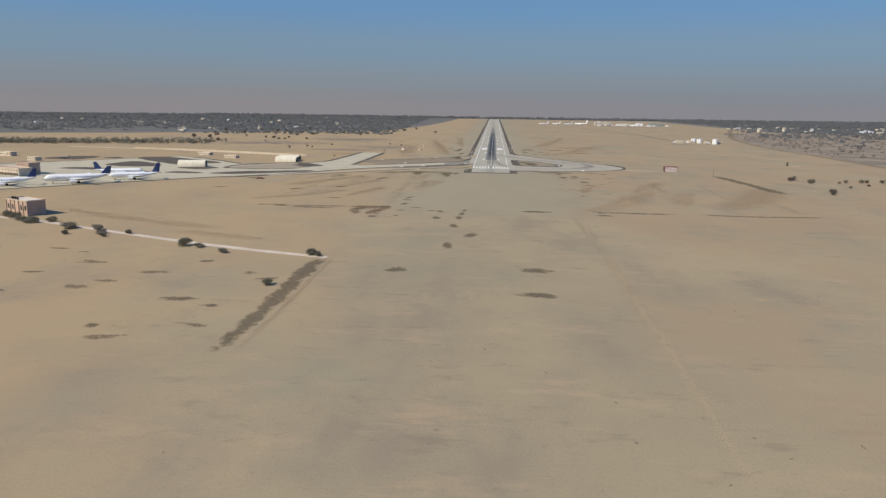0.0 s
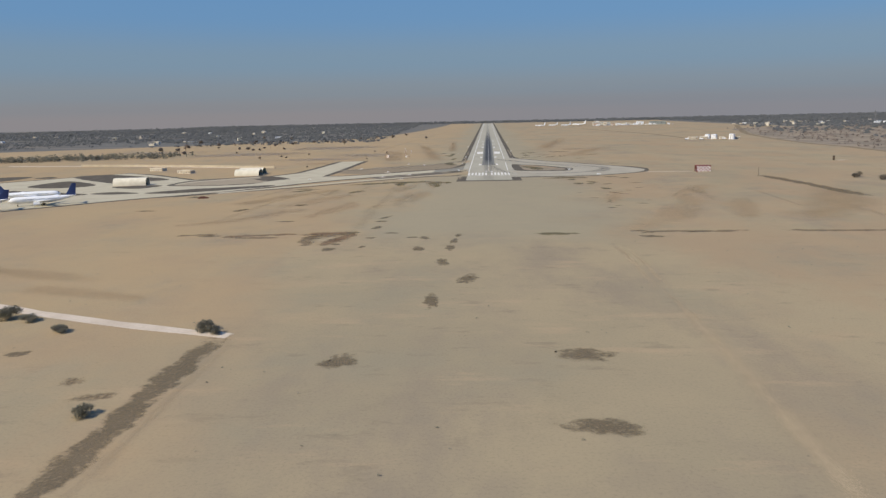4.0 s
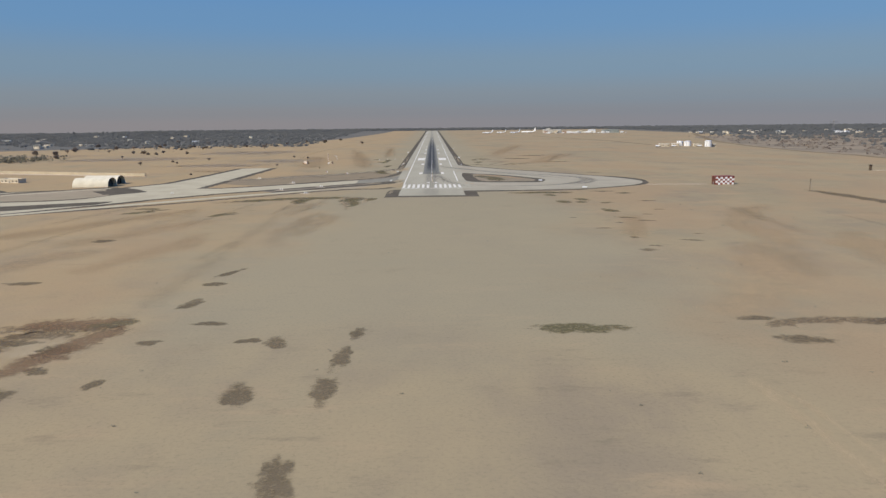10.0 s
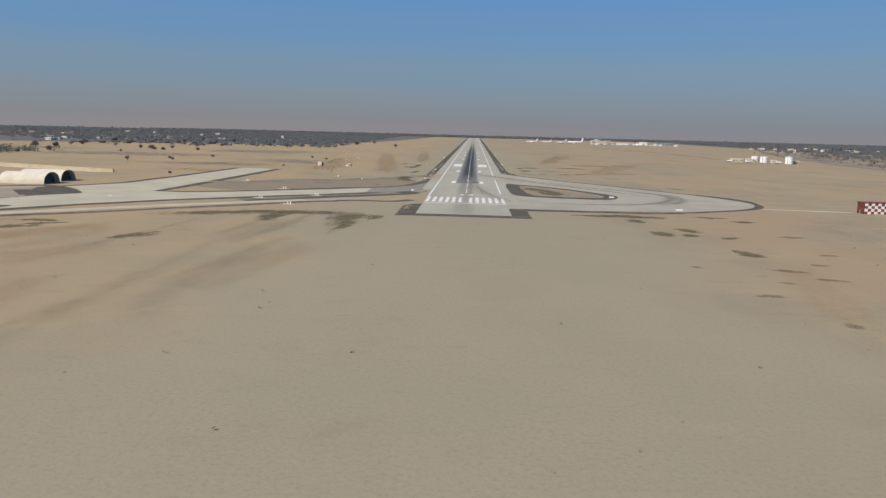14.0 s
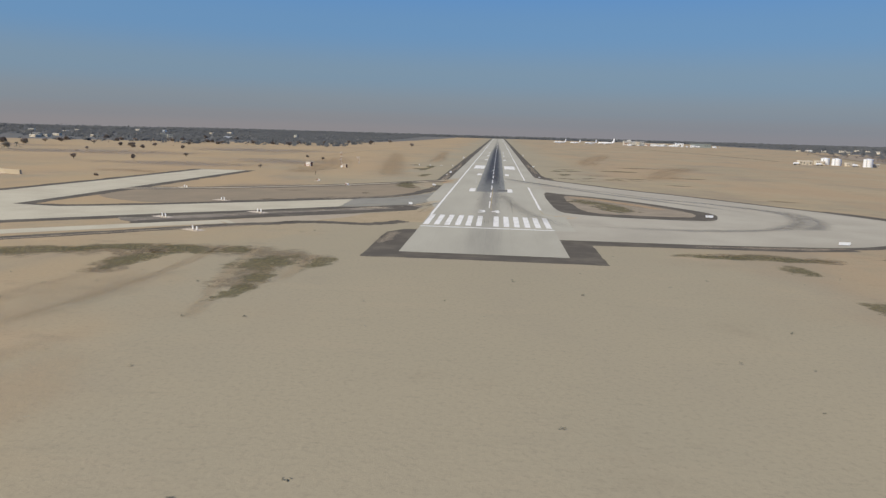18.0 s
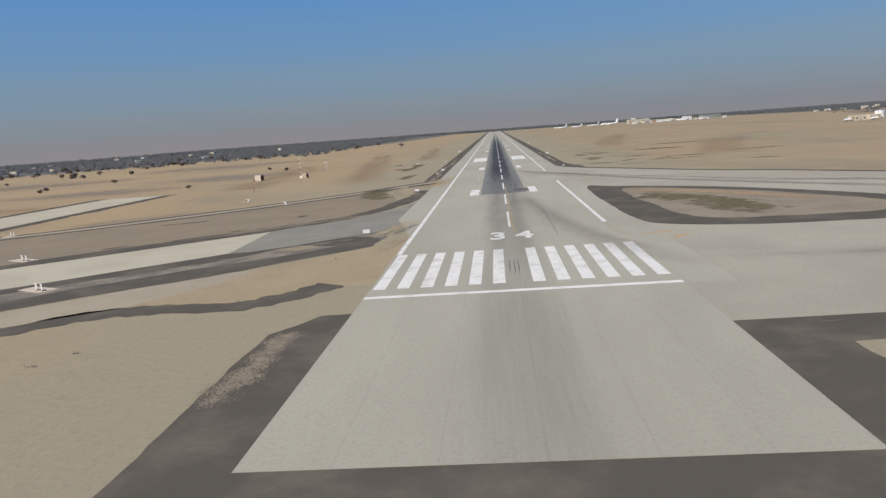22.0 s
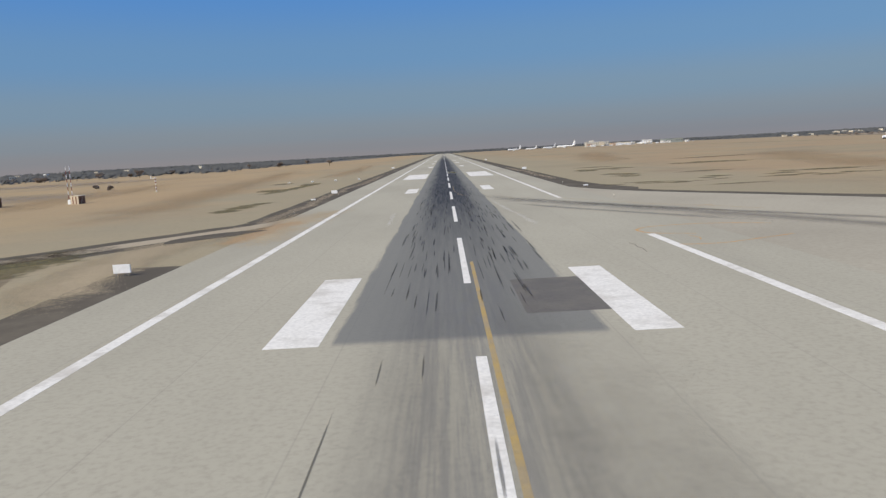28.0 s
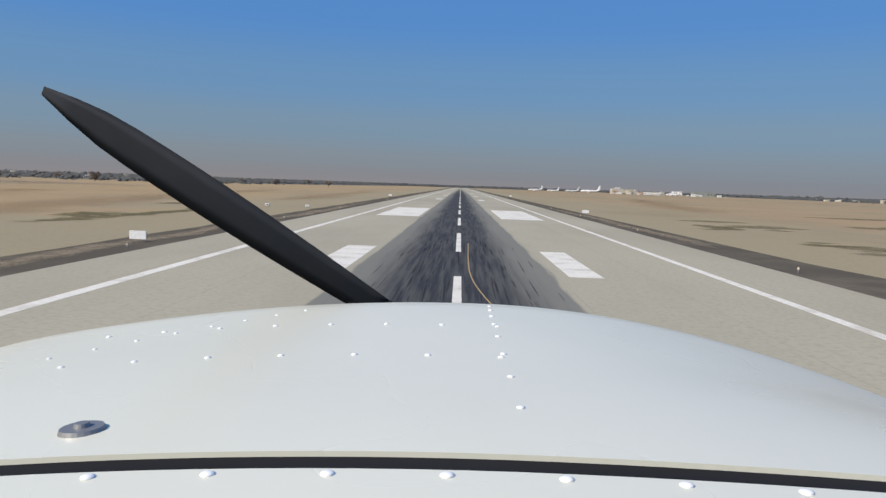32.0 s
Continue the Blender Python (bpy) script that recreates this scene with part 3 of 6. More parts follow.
runway_shape = [(-22, -52), (22, -52), (22, 0), (29, 0), (29, 3660), (-29, 3660), (-29, 92), (-24.5, 72), (-22.4, 58), (-22.2, 30), (-22, 0)]
runway = slab("runway", runway_shape, Z_PAVE, RUNWAY, "pale grey asphalt runway blackened by tyre rubber", category="runway")
slab("runway_shoulder", frayed(rect(-36, -28, 236, 3680), 0.7, 6), Z_DARK, DARK, "dark asphalt shoulder along the runway", category="shoulder")
slab("runway_shoulder", [(28, 318), (29, 300), (34, 280), (40, 268), (42, 276), (38, 296), (36, 318), (36, 3680), (28, 3680)], Z_DARK, DARK, "dark asphalt shoulder along the runway", category="shoulder")
slab("overrun_border", frayed([(-30.5, -61), (30.5, -61), (30.5, -20), (21, -20), (21, -50), (-21, -50), (-21, -8), (-26, -8), (-30.5, -16)], 0.45, 2), Z_DARK, DARK, "dark asphalt border round the paved overrun", category="shoulder")

loop_line = smooth_loop([(27, 300), (37, 266), (58, 229), (77, 197), (104, 162), (128, 125), (150, 92), (163, 62), (164, 38), (151, 14), (124, -5), (105, -14), (65, -19)], 5, False)
loop_shape = loop_line + [(20, -20), (20, 300)]
slab("loop_shoulder", frayed(grown(loop_shape, 4.5), 0.8, 3), Z_DARK - 0.006, DARK, "dark asphalt edge of the turning loop", category="shoulder")
ribbon("loop_edge", [(30, -25), (48, -24.5), (66, -23.5), (88, -22), (108, -18)], 7, Z_DARK + 0.002, DARK, "dark asphalt edge of the turning loop", category="shoulder", ragged=0.2)
slab("loop_tip", lens((150, 104), (143, 8), 24, -12), Z_DARK + 0.008, DARK, "dark asphalt at the end of the turning loop", category="shoulder")
slab("taxiway_loop", loop_shape, Z_PAVE - 0.006, TAXI, "grey asphalt turning loop beside the runway", category="taxiway")
island = smooth_loop([(28.5, 157), (37, 151), (60, 131), (79, 104), (92, 76), (90, 56), (82, 46), (52, 47), (34, 54), (28, 66), (27, 110)], 5)
slab("loop_island", frayed(island, 0.35, 2.5), Z_PAVE + 0.008, DARK, "dark asphalt edge of a grass island", category="island")
inner = smooth_loop([(38, 140), (60, 121), (75, 97), (84, 74), (80, 58), (58, 57), (42, 62), (37, 90)], 5)
for pts, w in (([(5, 284), (9, 268), (15, 251), (22, 238), (31, 221), (51, 178), (70, 146), (84, 125), (104, 96), (118, 68)], 8), ([(8, 272), (14, 258), (20.4, 245), (24, 237), (29.5, 226), (44, 203), (62, 174), (86, 142), (112, 106)], 3.5), ([(10, 250), (17, 234), (21, 226), (26, 217), (40, 192)], 3),
               ([(23, 19), (55, 14), (82, 17), (104, 29), (122, 58), (124, 90), (106, 120), (80, 144), (56, 186)], 9), ([(104, 26), (118, 34), (128, 56), (130, 84), (118, 106)], 11), ([(8.8, 104), (9.2, 89), (9.4, 65), (9.2, 44)], 0.32)):
    soft_ribbon("tyre_stain", pts, w, Z_PAVE + 0.006, TYRE_DRIFT, "soft dark stain left by turning tyres", "stain")
for k, (pts, w) in enumerate((([(4, 170), (5.5, 130), (8, 98), (11.5, 68), (16, 42), (23, 20), (33, 6)], 10), ([(6, 150), (8, 112), (12, 74), (19, 40), (30, 16)], 6), ([(-3, 165), (-3.2, 110), (-2.8, 60), (-2.2, 10)], 6), ([(2.4, 165), (2.4, 110), (2.0, 60), (1.6, 10)], 6))):
    soft_ribbon("tyre_stain", pts, w, Z_PAVE + 0.009 + 0.0005 * k, SMUDGE, "faint smudge left by tyres", "stain", seed=k + 4)
for pts in ([(25, 43.5), (28, 45), (31, 46)], [(29.5, 37.3), (31.4, 39.4), (33.4, 41)]):
    ribbon("orange_mark", smooth_loop(pts, 3, False), 0.9, Z_PAVE + 0.006, ORANGE, "faded orange paint mark on the taxiway", thick=0.01, category="mark", ragged=0.3)
slab("island_earth", frayed(inner, 0.8, 2.5, 5), Z_PAVE + 0.016, GREY_EARTH, "bare brown earth inside the turning loop", category="ground")
soft_ribbon("island_weeds", [(38, 124), (44, 110), (50, 100), (54, 88), (56, 76), (62, 66)], 15, Z_PAVE + 0.022, GREEN_DRIFT, "low green weeds inside the turning loop", "weeds")
soft_ribbon("island_weeds", [(44, 92), (48, 82), (50, 72), (56, 62)], 4, Z_PAVE + 0.026, STRAW_DRIFT, "dry weeds inside the turning loop", "weeds", seed=4)
soft_ribbon("island_sand", [(38, 137), (43, 131), (51, 125), (61, 109), (70, 94), (77, 80)], 7, Z_PAVE + 0.024, ORANGE_SAND, "pale sand inside the turning loop", "ground", seed=3)

apron_shape = [(-61, 84), (-60, 51), (-87, 28), (-114, 7), (-150, -24), (-180, -57), (-200, -85), (-232, -125), (-290, -172), (-350, -236), (-420, -312), (-560, -330),
               (-600, -100), (-500, 20), (-430, 110), (-380, 70), (-310, 0), (-235, 28), (-213, 70), (-207, 150), (-203, 264), (-173, 266), (-174, 133), (-175, 60), (-176, 20),
               (-156, 17), (-128, 33), (-97, 56)]
slab("apron_shoulder", frayed(grown(apron_shape, 7), 1.2, 5), Z_DARK - 0.012, DARK, "dark asphalt edge of the apron and taxiways", category="shoulder")
slab("apron", apron_shape, Z_PAVE, CONCRETE, "pale concrete parking apron and taxiways", category="apron")
for k, pts in enumerate(([(-583, 31), (-567, 76), (-530, 76), (-532, 18)], [(-456, -48), (-448, 10), (-391, -40), (-411, -68)], [(-478, -106), (-468, -88), (-428, -94), (-354, -126), (-362, -137), (-433, -115)],
                         [(-349, -126), (-332, -112), (-304, -127), (-328, -134)], [(-472, 62), (-448, 93), (-385, 55), (-337, 10), (-375, -12), (-388, -20)], [(-362, -64), (-330, -52), (-314, -60), (-328, -86)],
                         [(-312, -55), (-308, -12), (-284, 12), (-262, 30), (-242, 38), (-205, 0), (-217, -22), (-232, -56), (-260, -66), (-290, -66)], [(-300, -127), (-276, -100), (-250, -88), (-222, -76), (-201, -68), (-204, -86), (-222, -100), (-246, -118), (-274, -132)],
                         [(-515, 56), (-508, 76), (-490, 60), (-500, 50)])):
    slab("apron_island", frayed(smooth_loop(pts, 5), 1.0, 5, k), Z_PAVE + 0.012 + 0.0005 * k, DARK, "dark asphalt island in the apron", category="island")
slab("apron_island_earth", frayed(smooth_loop([(-306, -52), (-302, -16), (-281, 6), (-262, 22), (-248, 28), (-236, 4), (-222, -26), (-234, -50), (-260, -60), (-288, -60)], 5), 0.6, 4), Z_PAVE + 0.02, ISLAND_EARTH, "bare earth inside an apron island", category="island")
ribbon("island_road", smooth_loop([(-305, -48), (-296, -22), (-278, -5), (-260, 12), (-244, 30)], 5, False), 5, Z_PAVE + 0.025, CONCRETE, "narrow pale road through an apron island", category="road", ragged=0.1)
slab("island_tip", frayed([(-246, 4), (-238, 8), (-206, 0), (-217, -20), (-226, -22)], 0.6, 3), Z_PAVE + 0.024, DARK, "dark asphalt tip of an apron island", category="island")
ribbon("old_taxiway_edge", smooth_loop([(-29, 12), (-34, 5), (-41, 0), (-52, 1), (-62, -1), (-70, -8), (-80, -13), (-93, -26), (-122, -52), (-161, -87), (-200, -116), (-260, -160)], 6, False), 6, Z_DARK, DARK, "dark worn edge of an old taxiway", category="shoulder", ragged=0.22)
ribbon("old_taxiway", smooth_loop([(-86, -8), (-104, -21), (-140, -51), (-180, -88), (-232, -136)], 4, False), 9, Z_DARK + 0.006, CONCRETE, "pale worn strip of an old taxiway", category="taxiway", ragged=0.05)
slab("sand_strip", smooth_loop([(-88, -9), (-75, 2), (-65, 13), (-52, 24), (-38, 38), (-28, 50), (-24, 60), (-21.6, 56), (-21.6, 30), (-21.6, 12), (-25, 10), (-33, 9), (-41, 2), (-53, 3), (-63, 0), (-70, -5), (-79, -12)], 3), Z_DARK - 0.004, PALE_SAND, "pale sand over an old taxiway", category="ground")
slab("old_taxiway_strip", frayed([(-88, -4), (-81, 2.5), (-72, 10), (-64, 17.5), (-54, 26), (-46, 30), (-50, 17), (-59, 3), (-70.4, -4.3), (-82, -11)], 0.4, 2.5), Z_DARK, TAN_ROAD, "worn pale strip of an old taxiway under sand", category="taxiway")
slab("strip_end", [(-89, -4), (-86.4, -2.6), (-80.5, -10), (-82.4, -11.5)], Z_DARK + 0.004, CONCRETE, "pale concrete end of an old taxiway strip", category="taxiway")
slab("broken_asphalt", smooth_loop([(-122, -2), (-103, 12), (-89, 26), (-73, 38), (-58, 50), (-46, 64), (-36, 74), (-28, 66), (-30, 52), (-42, 42), (-54, 34), (-73, 15), (-85, 5), (-95, -5), (-112, -16)], 3), Z_DARK - 0.002, MOTTLED, "broken old asphalt with sand drifted over it", category="pavement")
for k, pts in enumerate(([(-122, -2), (-103, 13), (-83.6, 31), (-69, 42), (-59, 53), (-48.4, 61.8), (-38, 66), (-44, 60), (-51.5, 50), (-60.3, 40), (-71, 32), (-80.3, 26), (-100, 9), (-118, -6)],
        [(-112, -13), (-95, 1), (-76.4, 20.5), (-59.4, 34.2), (-48.7, 41.5), (-39.1, 50), (-34, 57), (-31, 62), (-29, 59), (-28.9, 52), (-30.3, 47.5), (-41.2, 37.5), (-50, 29), (-59, 21), (-71, 13), (-90, -4), (-108, -19)],
        [(-47, 58), (-42, 63.5), (-36, 65), (-31, 63), (-32, 57), (-38, 53), (-43, 54)])):
    slab("asphalt_edge", frayed(smooth_loop(pts, 4), 0.5, 2.0, 3 + k), Z_DARK + 0.004 + 0.001 * k, DARK, "dark ragged edge of old asphalt", category="shoulder")
for k, (x, y, rx, ry, turn) in enumerate(((-41, 58, 3.5, 1.6, 30), (-37, 60.5, 2.4, 1.2, 20), (-55, 44, 5, 1.6, 40), (-64, 37, 4, 1.4, 40), (-47, 51, 4, 1.8, 40), (-90, 12, 6, 2, 42), (-77, 27, 5, 1.2, 40))):
    soft_blotch("sand_drift", x, y, rx, ry, turn, Z_DARK + 0.012 + 0.0004 * k, DUST, "pale sand drifted over old asphalt", "ground", seed=k + 500)
for k, (pts, w) in enumerate((([(-33, 200), (-32, 260), (-33, 330), (-32, 420), (-33, 520)], 3), ([(33, 330), (33, 420), (32, 520)], 3), ([(-30, -40), (-29, -30), (-28, -14)], 5), ([(60, -23), (86, -21), (108, -16)], 4), ([(-190, -108), (-140, -70), (-100, -34), (-70, -9)], 3.5),
        ([(-36, 118), (-42, 108), (-58, 94), (-84, 76)], 4))):
    soft_ribbon("blown_sand", pts, w, Z_DARK + 0.013, DUST, "sand blown thinly over dark asphalt", "ground", seed=k + 90, wander=0.8)
soft_blotch("sand_drift", -46, 52, 7, 3.5, 25, Z_DARK + 0.012, SAND_DRIFT, "pale sand drifted over old asphalt", "ground", seed=5)
soft_ribbon("sand_drift", [(-31.5, 62), (-29, 72), (-26, 82), (-22.5, 91)], 6, Z_PAVE + 0.002, SAND_DRIFT, "pale sand drifted over the runway edge", "ground", seed=6)
soft_ribbon("sand_drift", [(-26, 40), (-25, 50), (-23.5, 58), (-22.5, 64)], 4, Z_PAVE + 0.0035, SAND_DRIFT, "pale sand blown against the runway edge line", "ground", seed=12)
soft_ribbon("tyre_stain", [(-26.6, 64), (-25, 72), (-22.6, 83)], 3, Z_PAVE + 0.004, TYRE_DRIFT, "dark patch on the runway edge", "stain", seed=13)
soft_blotch("sand_drift", -26.5, 236, 6, 17, 8, Z_PAVE + 0.002, SAND_DRIFT, "yellowish sand drifted over the runway edge", "ground", seed=7)
soft_ribbon("sand_drift", [(-22.4, 258), (-24.5, 242), (-26.5, 226), (-26, 212), (-26.5, 196)], 9, Z_PAVE + 0.003, SAND_DRIFT, "yellowish sand drifted over the runway edge", "ground", seed=14)
soft_ribbon("sand_drift", [(-26, 234), (-28, 224), (-29, 212), (-30, 202)], 5, Z_PAVE + 0.004, ORANGE_SAND, "warm sand drifted over the runway edge", "ground", seed=15)
slab("side_road_end", frayed(smooth_loop([(-40, 213), (-36, 218.6), (-33, 220.4), (-28.6, 220.3), (-29.6, 218), (-31.2, 216), (-34, 212.6), (-39, 207.5)], 4), 0.3, 1.5), Z_PAVE + 0.006, DARK, "dark ragged asphalt at the end of a side road", category="shoulder")
slab("link_taxiway", smooth_loop([(-61, 84), (-45, 99), (-33, 122), (-28, 140), (-27, 100), (-28, 78), (-37, 66), (-60, 51)], 4), Z_PAVE - 0.01, OLD_ASPHALT, "weathered grey asphalt link to the runway", category="taxiway")
ribbon("link_edge", smooth_loop([(-110, 52), (-84, 74), (-62, 90), (-47, 104), (-38, 124), (-32, 152), (-30, 186)], 4, False), 7, Z_DARK + 0.005, DARK, "dark asphalt edge of a taxiway", category="shoulder", ragged=0.3)
side_road = smooth_loop([(-176, 97), (-133, 121), (-91, 156), (-60, 190), (-34, 224), (-27, 238)], 5, False)
ribbon("side_road_edge", side_road, 13, Z_DARK - 0.008, DARK, "dark asphalt edges of a narrow road", category="shoulder", ragged=0.1)
ribbon("side_road", side_road, 5, Z_PAVE - 0.016, TAN_ROAD, "narrow pale concrete road to the runway", category="road")
ribbon("dirt_road", smooth_loop([(-420, -405), (-314, -446), (-270, -462), (-215, -488), (-161, -513), (-118, -530), (-77, -543)], 5, False), 5, 0.02, GRAVEL, "pale dirt road across the plain", category="road", ragged=0.15)
soft_ribbon("ditch_bank", [(-80, -540), (-80, -580), (-79, -630), (-79, -690)], 8, 0.018, SOIL_DRIFT, "dark earth ditch across the plain", "ditch")
soft_ribbon("ditch_track", [(-74.5, -538), (-74, -580), (-73, -630), (-73, -690)], 4, 0.02, FAINT_SAND, "pale wheel track beside the ditch", "track")
for k, (pts, w) in enumerate((([(58.8, -396), (59.3, -415), (59.6, -440), (59, -490)], 4), ([(62.8, -404), (63.4, -430), (63.5, -490)], 2.4), ([(61, -480), (60, -600), (57, -760)], 5))):
    soft_ribbon("earth_track", pts, w, 0.012 + 0.001 * k, TRACK_SAND, "pale vehicle track in the sand", "track", seed=k + 20, wander=0.5)
for k, pts in enumerate(([(-74, -140), (-71, -120), (-69, -100), (-68, -82), (-69, -50)], [(-72, -132), (-69, -112), (-67, -92), (-66.5, -74), (-67, -52)], [(-46, -128), (-49, -112), (-53, -93), (-57, -64), (-59, -46)], [(-41, -60), (-41, -76), (-41, -96)])):
    soft_ribbon("earth_track", pts, 2.4 if k < 2 else 4, 0.031 + 0.001 * k, FAINT_SAND, "pale wheel track through the weeds", "track", seed=k)
slab("brown_field", smooth_loop([(-48, 104), (-62, 91), (-86, 73), (-128, 42), (-165, 60), (-168, 96), (-130, 114), (-90, 148), (-52, 190), (-37, 150), (-40, 122)], 4), 0.008, BROWN_FIELD, "trodden brown earth between the taxiways", category="ground")
soft_ribbon("brown_strip", [(-107, 117), (-99, 119), (-91, 123)], 3, 0.022, SOIL_DRIFT, "strip of dark soil in the brown earth", "ground", seed=21)
for k, (x, y, rx, ry) in enumerate(((-72.9, 84.6, 2.2, 1.6), (-72.5, 90.5, 2.2, 1.4), (-61.6, 118, 1.8, 2.4), (-82.6, 78.5, 3.4, 2), (-71.5, 80, 5, 1.6), (-96, 72, 4, 1.8), (-66, 92, 2, 1))):
    soft_blotch("dark_clump", x, y, rx, ry, 30, 0.023 + 0.0004 * k, SOIL_DRIFT, "dark dry growth beside the taxiway", "weeds", seed=k + 520)
soft_ribbon("sand_patch", [(-33, 162), (-36, 174), (-38, 190), (-38, 206), (-33, 222), (-29, 232)], 10, 0.04, SAND_DRIFT, "pale loose sand beside the runway", "ground", seed=3)
soft_ribbon("weed_mat", [(-42, 158), (-47, 168), (-50, 182), (-50, 194), (-52, 208)], 11, 0.044, GREEN_DRIFT, "olive weeds beside the runway", "weeds", seed=9)
ribbon("board_track", [(160, 16), (205, 12)], 3, 0.012, GRAVEL, "pale track to the checkered hut", category="track", ragged=0.2)
soft_ribbon("perimeter_ditch", [(252, -36), (256, -80), (260, -130), (262, -180), (265, -225)], 13, 0.014, SOIL_DRIFT, "dark weedy ditch in the plain", "ditch")
ribbon("perimeter_track", smooth_loop([(530, 100), (540, 317), (550, 430), (545, 560), (580, 850), (660, 1214), (900, 2000)], 4, False), 14, 0.014, DIRT, "dark perimeter track and fence line", category="track", ragged=0.3)
ribbon("far_track", [(330, 1900), (420, 1200), (425, 900)], 12, 0.014, DIRT, "dark earth bank across the airfield", category="track", ragged=0.3)
soft_ribbon("far_track", [(-175, 430), (-190, 700), (-160, 1400), (-120, 2200)], 8, 0.014, FAINT_SOIL, "faint earth bank across the airfield", "track")
ribbon("far_track", [(-700, 290), (-520, 250), (-280, 165)], 10, 0.014, GRAVEL, "pale sandy road by the hangar", category="track", ragged=0.3)

slab("scrub_land", smooth_loop([(-3600, -600), (-2000, 300), (-1131, 742), (-800, 905), (-520, 1110), (-330, 1380), (-250, 2100), (-220, 3720), (-300, 4600), (-4900, 4600), (-4900, -600)], 3), 0.006, FAR_LAND, "distant dull scrub land and fields", category="ground")
slab("scrub_land", smooth_loop([(1500, -500), (1200, 500), (1050, 1000), (980, 1500), (960, 2300), (1000, 3720), (1400, 4600), (4900, 4600), (4900, -500)], 3), 0.006, FAR_LAND, "distant dull scrub land and fields", category="ground")
slab("perimeter_land", smooth_loop([(534, 60), (540, 200), (548, 330), (556, 430), (550, 560), (588, 850), (668, 1214), (800, 1600), (1500, 1700), (1700, 600), (1500, -300), (700, -200)], 3), 0.007, ROUGH_LAND, "dull rough land beyond the perimeter track", category="ground")
slab("scrub_land", rect(-1400, 1900, 3730, 5200), 0.009, FAR_LAND, "distant dull scrub land and fields", category="ground")
rnd = random.Random(17)
for i in range(18):                         # wind and wheel streaks running towards the field
    x, y, long = rnd.uniform(-190, -40), rnd.uniform(-330, -90), rnd.uniform(50, 120)
    if i > 12:
        x, y = rnd.uniform(70, 230), rnd.uniform(-330, -90)
    lean = rnd.uniform(-0.16, 0.02)
    soft_ribbon("ground_streak", [(x - lean * long * u + rnd.uniform(-2, 2), y + long * u) for u in (-0.5, -0.15, 0.2, 0.5)], rnd.uniform(5, 15), 0.008 + 0.0004 * i, FAINT_SAND if i % 2 else FAINT_SOIL, "faint streak of drifted soil on the plain", "ground", seed=i)
for k, (x, y, rx, ry, turn) in enumerate(((-255, 330, 95, 40, 0), (-420, 500, 130, 70, 10), (-190, 420, 60, 60, 0), (-300, 700, 120, 90, 0), (-120, 140, 34, 14, 35), (-640, 640, 120, 60, 0))):
    soft_blotch("dull_earth", x, y, rx, ry, turn, 0.0075 + 0.0004 * k, DULL_EARTH, "dull grey-brown earth on the dry plain", "ground", seed=k + 540)
for k, (pts, w) in enumerate((([(-70, 240), (-78, 320), (-92, 430), (-112, 600), (-140, 800)], 26), ([(-130, 250), (-140, 330), (-150, 430), (-170, 560)], 40), ([(-262, 218), (-240, 230), (-205, 205), (-180, 150)], 26), ([(-60, 480), (-66, 640), (-80, 900)], 20),
        ([(120, 300), (150, 420), (200, 560)], 40), ([(90, 500), (120, 700), (180, 1000)], 36), ([(-150, -470), (-230, -440), (-300, -400)], 16), ([(-120, -500), (-180, -480)], 12), ([(180, -330), (230, -250), (270, -150)], 40), ([(-190, -230), (-150, -150), (-128, -110)], 22))):
    soft_ribbon("warm_sand", pts, w, 0.0075 + 0.0004 * k, WARM_SAND, "warm-coloured drifted sand on the plain", "ground", seed=k + 130)
rnd = random.Random(23)
for k in range(46):                         # trodden scrubby ground beyond the dirt road
    y = rnd.uniform(-690, -505)
    x = rnd.uniform(-330, -90)
    if y > -545 + (x + 77) * -0.42 - 8:
        continue
    soft_blotch("scrub_patch", x, y, rnd.uniform(2, 9), rnd.uniform(1.5, 4), rnd.uniform(-15, 15), 0.0135 + 0.0003 * k, SCRUB_DRIFT if k % 3 else SOIL_DRIFT, "thin brown scrub on the sandy plain", "weeds", seed=k + 200)
for k, (pts, w) in enumerate((([(-74, -360), (-76, -310), (-78, -226), (-82, -120)], 10),)):
    soft_ribbon("earth_track", pts, w, 0.022 + 0.001 * k, FAINT_SOIL, "faint old vehicle track in the sand", "track", seed=k, wander=0.6)
soft_blotch("dug_sand", -84, -376, 13, 14, 10, 0.0115, SAND_DRIFT, "pale dug-over sand on the plain", "ground", seed=40)
for k, (pts, w) in enumerate((([(-99, -358), (-90, -357), (-80, -357), (-71, -354)], 11), ([(-96, -362), (-95, -374), (-93, -388), (-90, -396)], 8), ([(-74, -359), (-76, -370), (-80, -382), (-84, -396)], 9), ([(-98, -366), (-88, -366), (-80, -366)], 6),
        ([(-145, -367), (-134, -363), (-120, -361), (-104, -358)], 7), ([(-172, -360), (-160, -358), (-149, -355)], 6))):
    soft_ribbon("brown_scrub", pts, w, 0.0155 + 0.0005 * k, (RED_SCRUB, SCRUB_DRIFT)[k % 2], "low reddish-brown scrub on dug-over ground", "weeds", seed=k + 400, wander=0.8)
soft_ribbon("brown_scrub", [(-82, -360), (-76, -357), (-71, -354)], 6, 0.0195, STRAW_DRIFT, "olive weeds among brown scrub", "weeds", seed=410, wander=0.5)
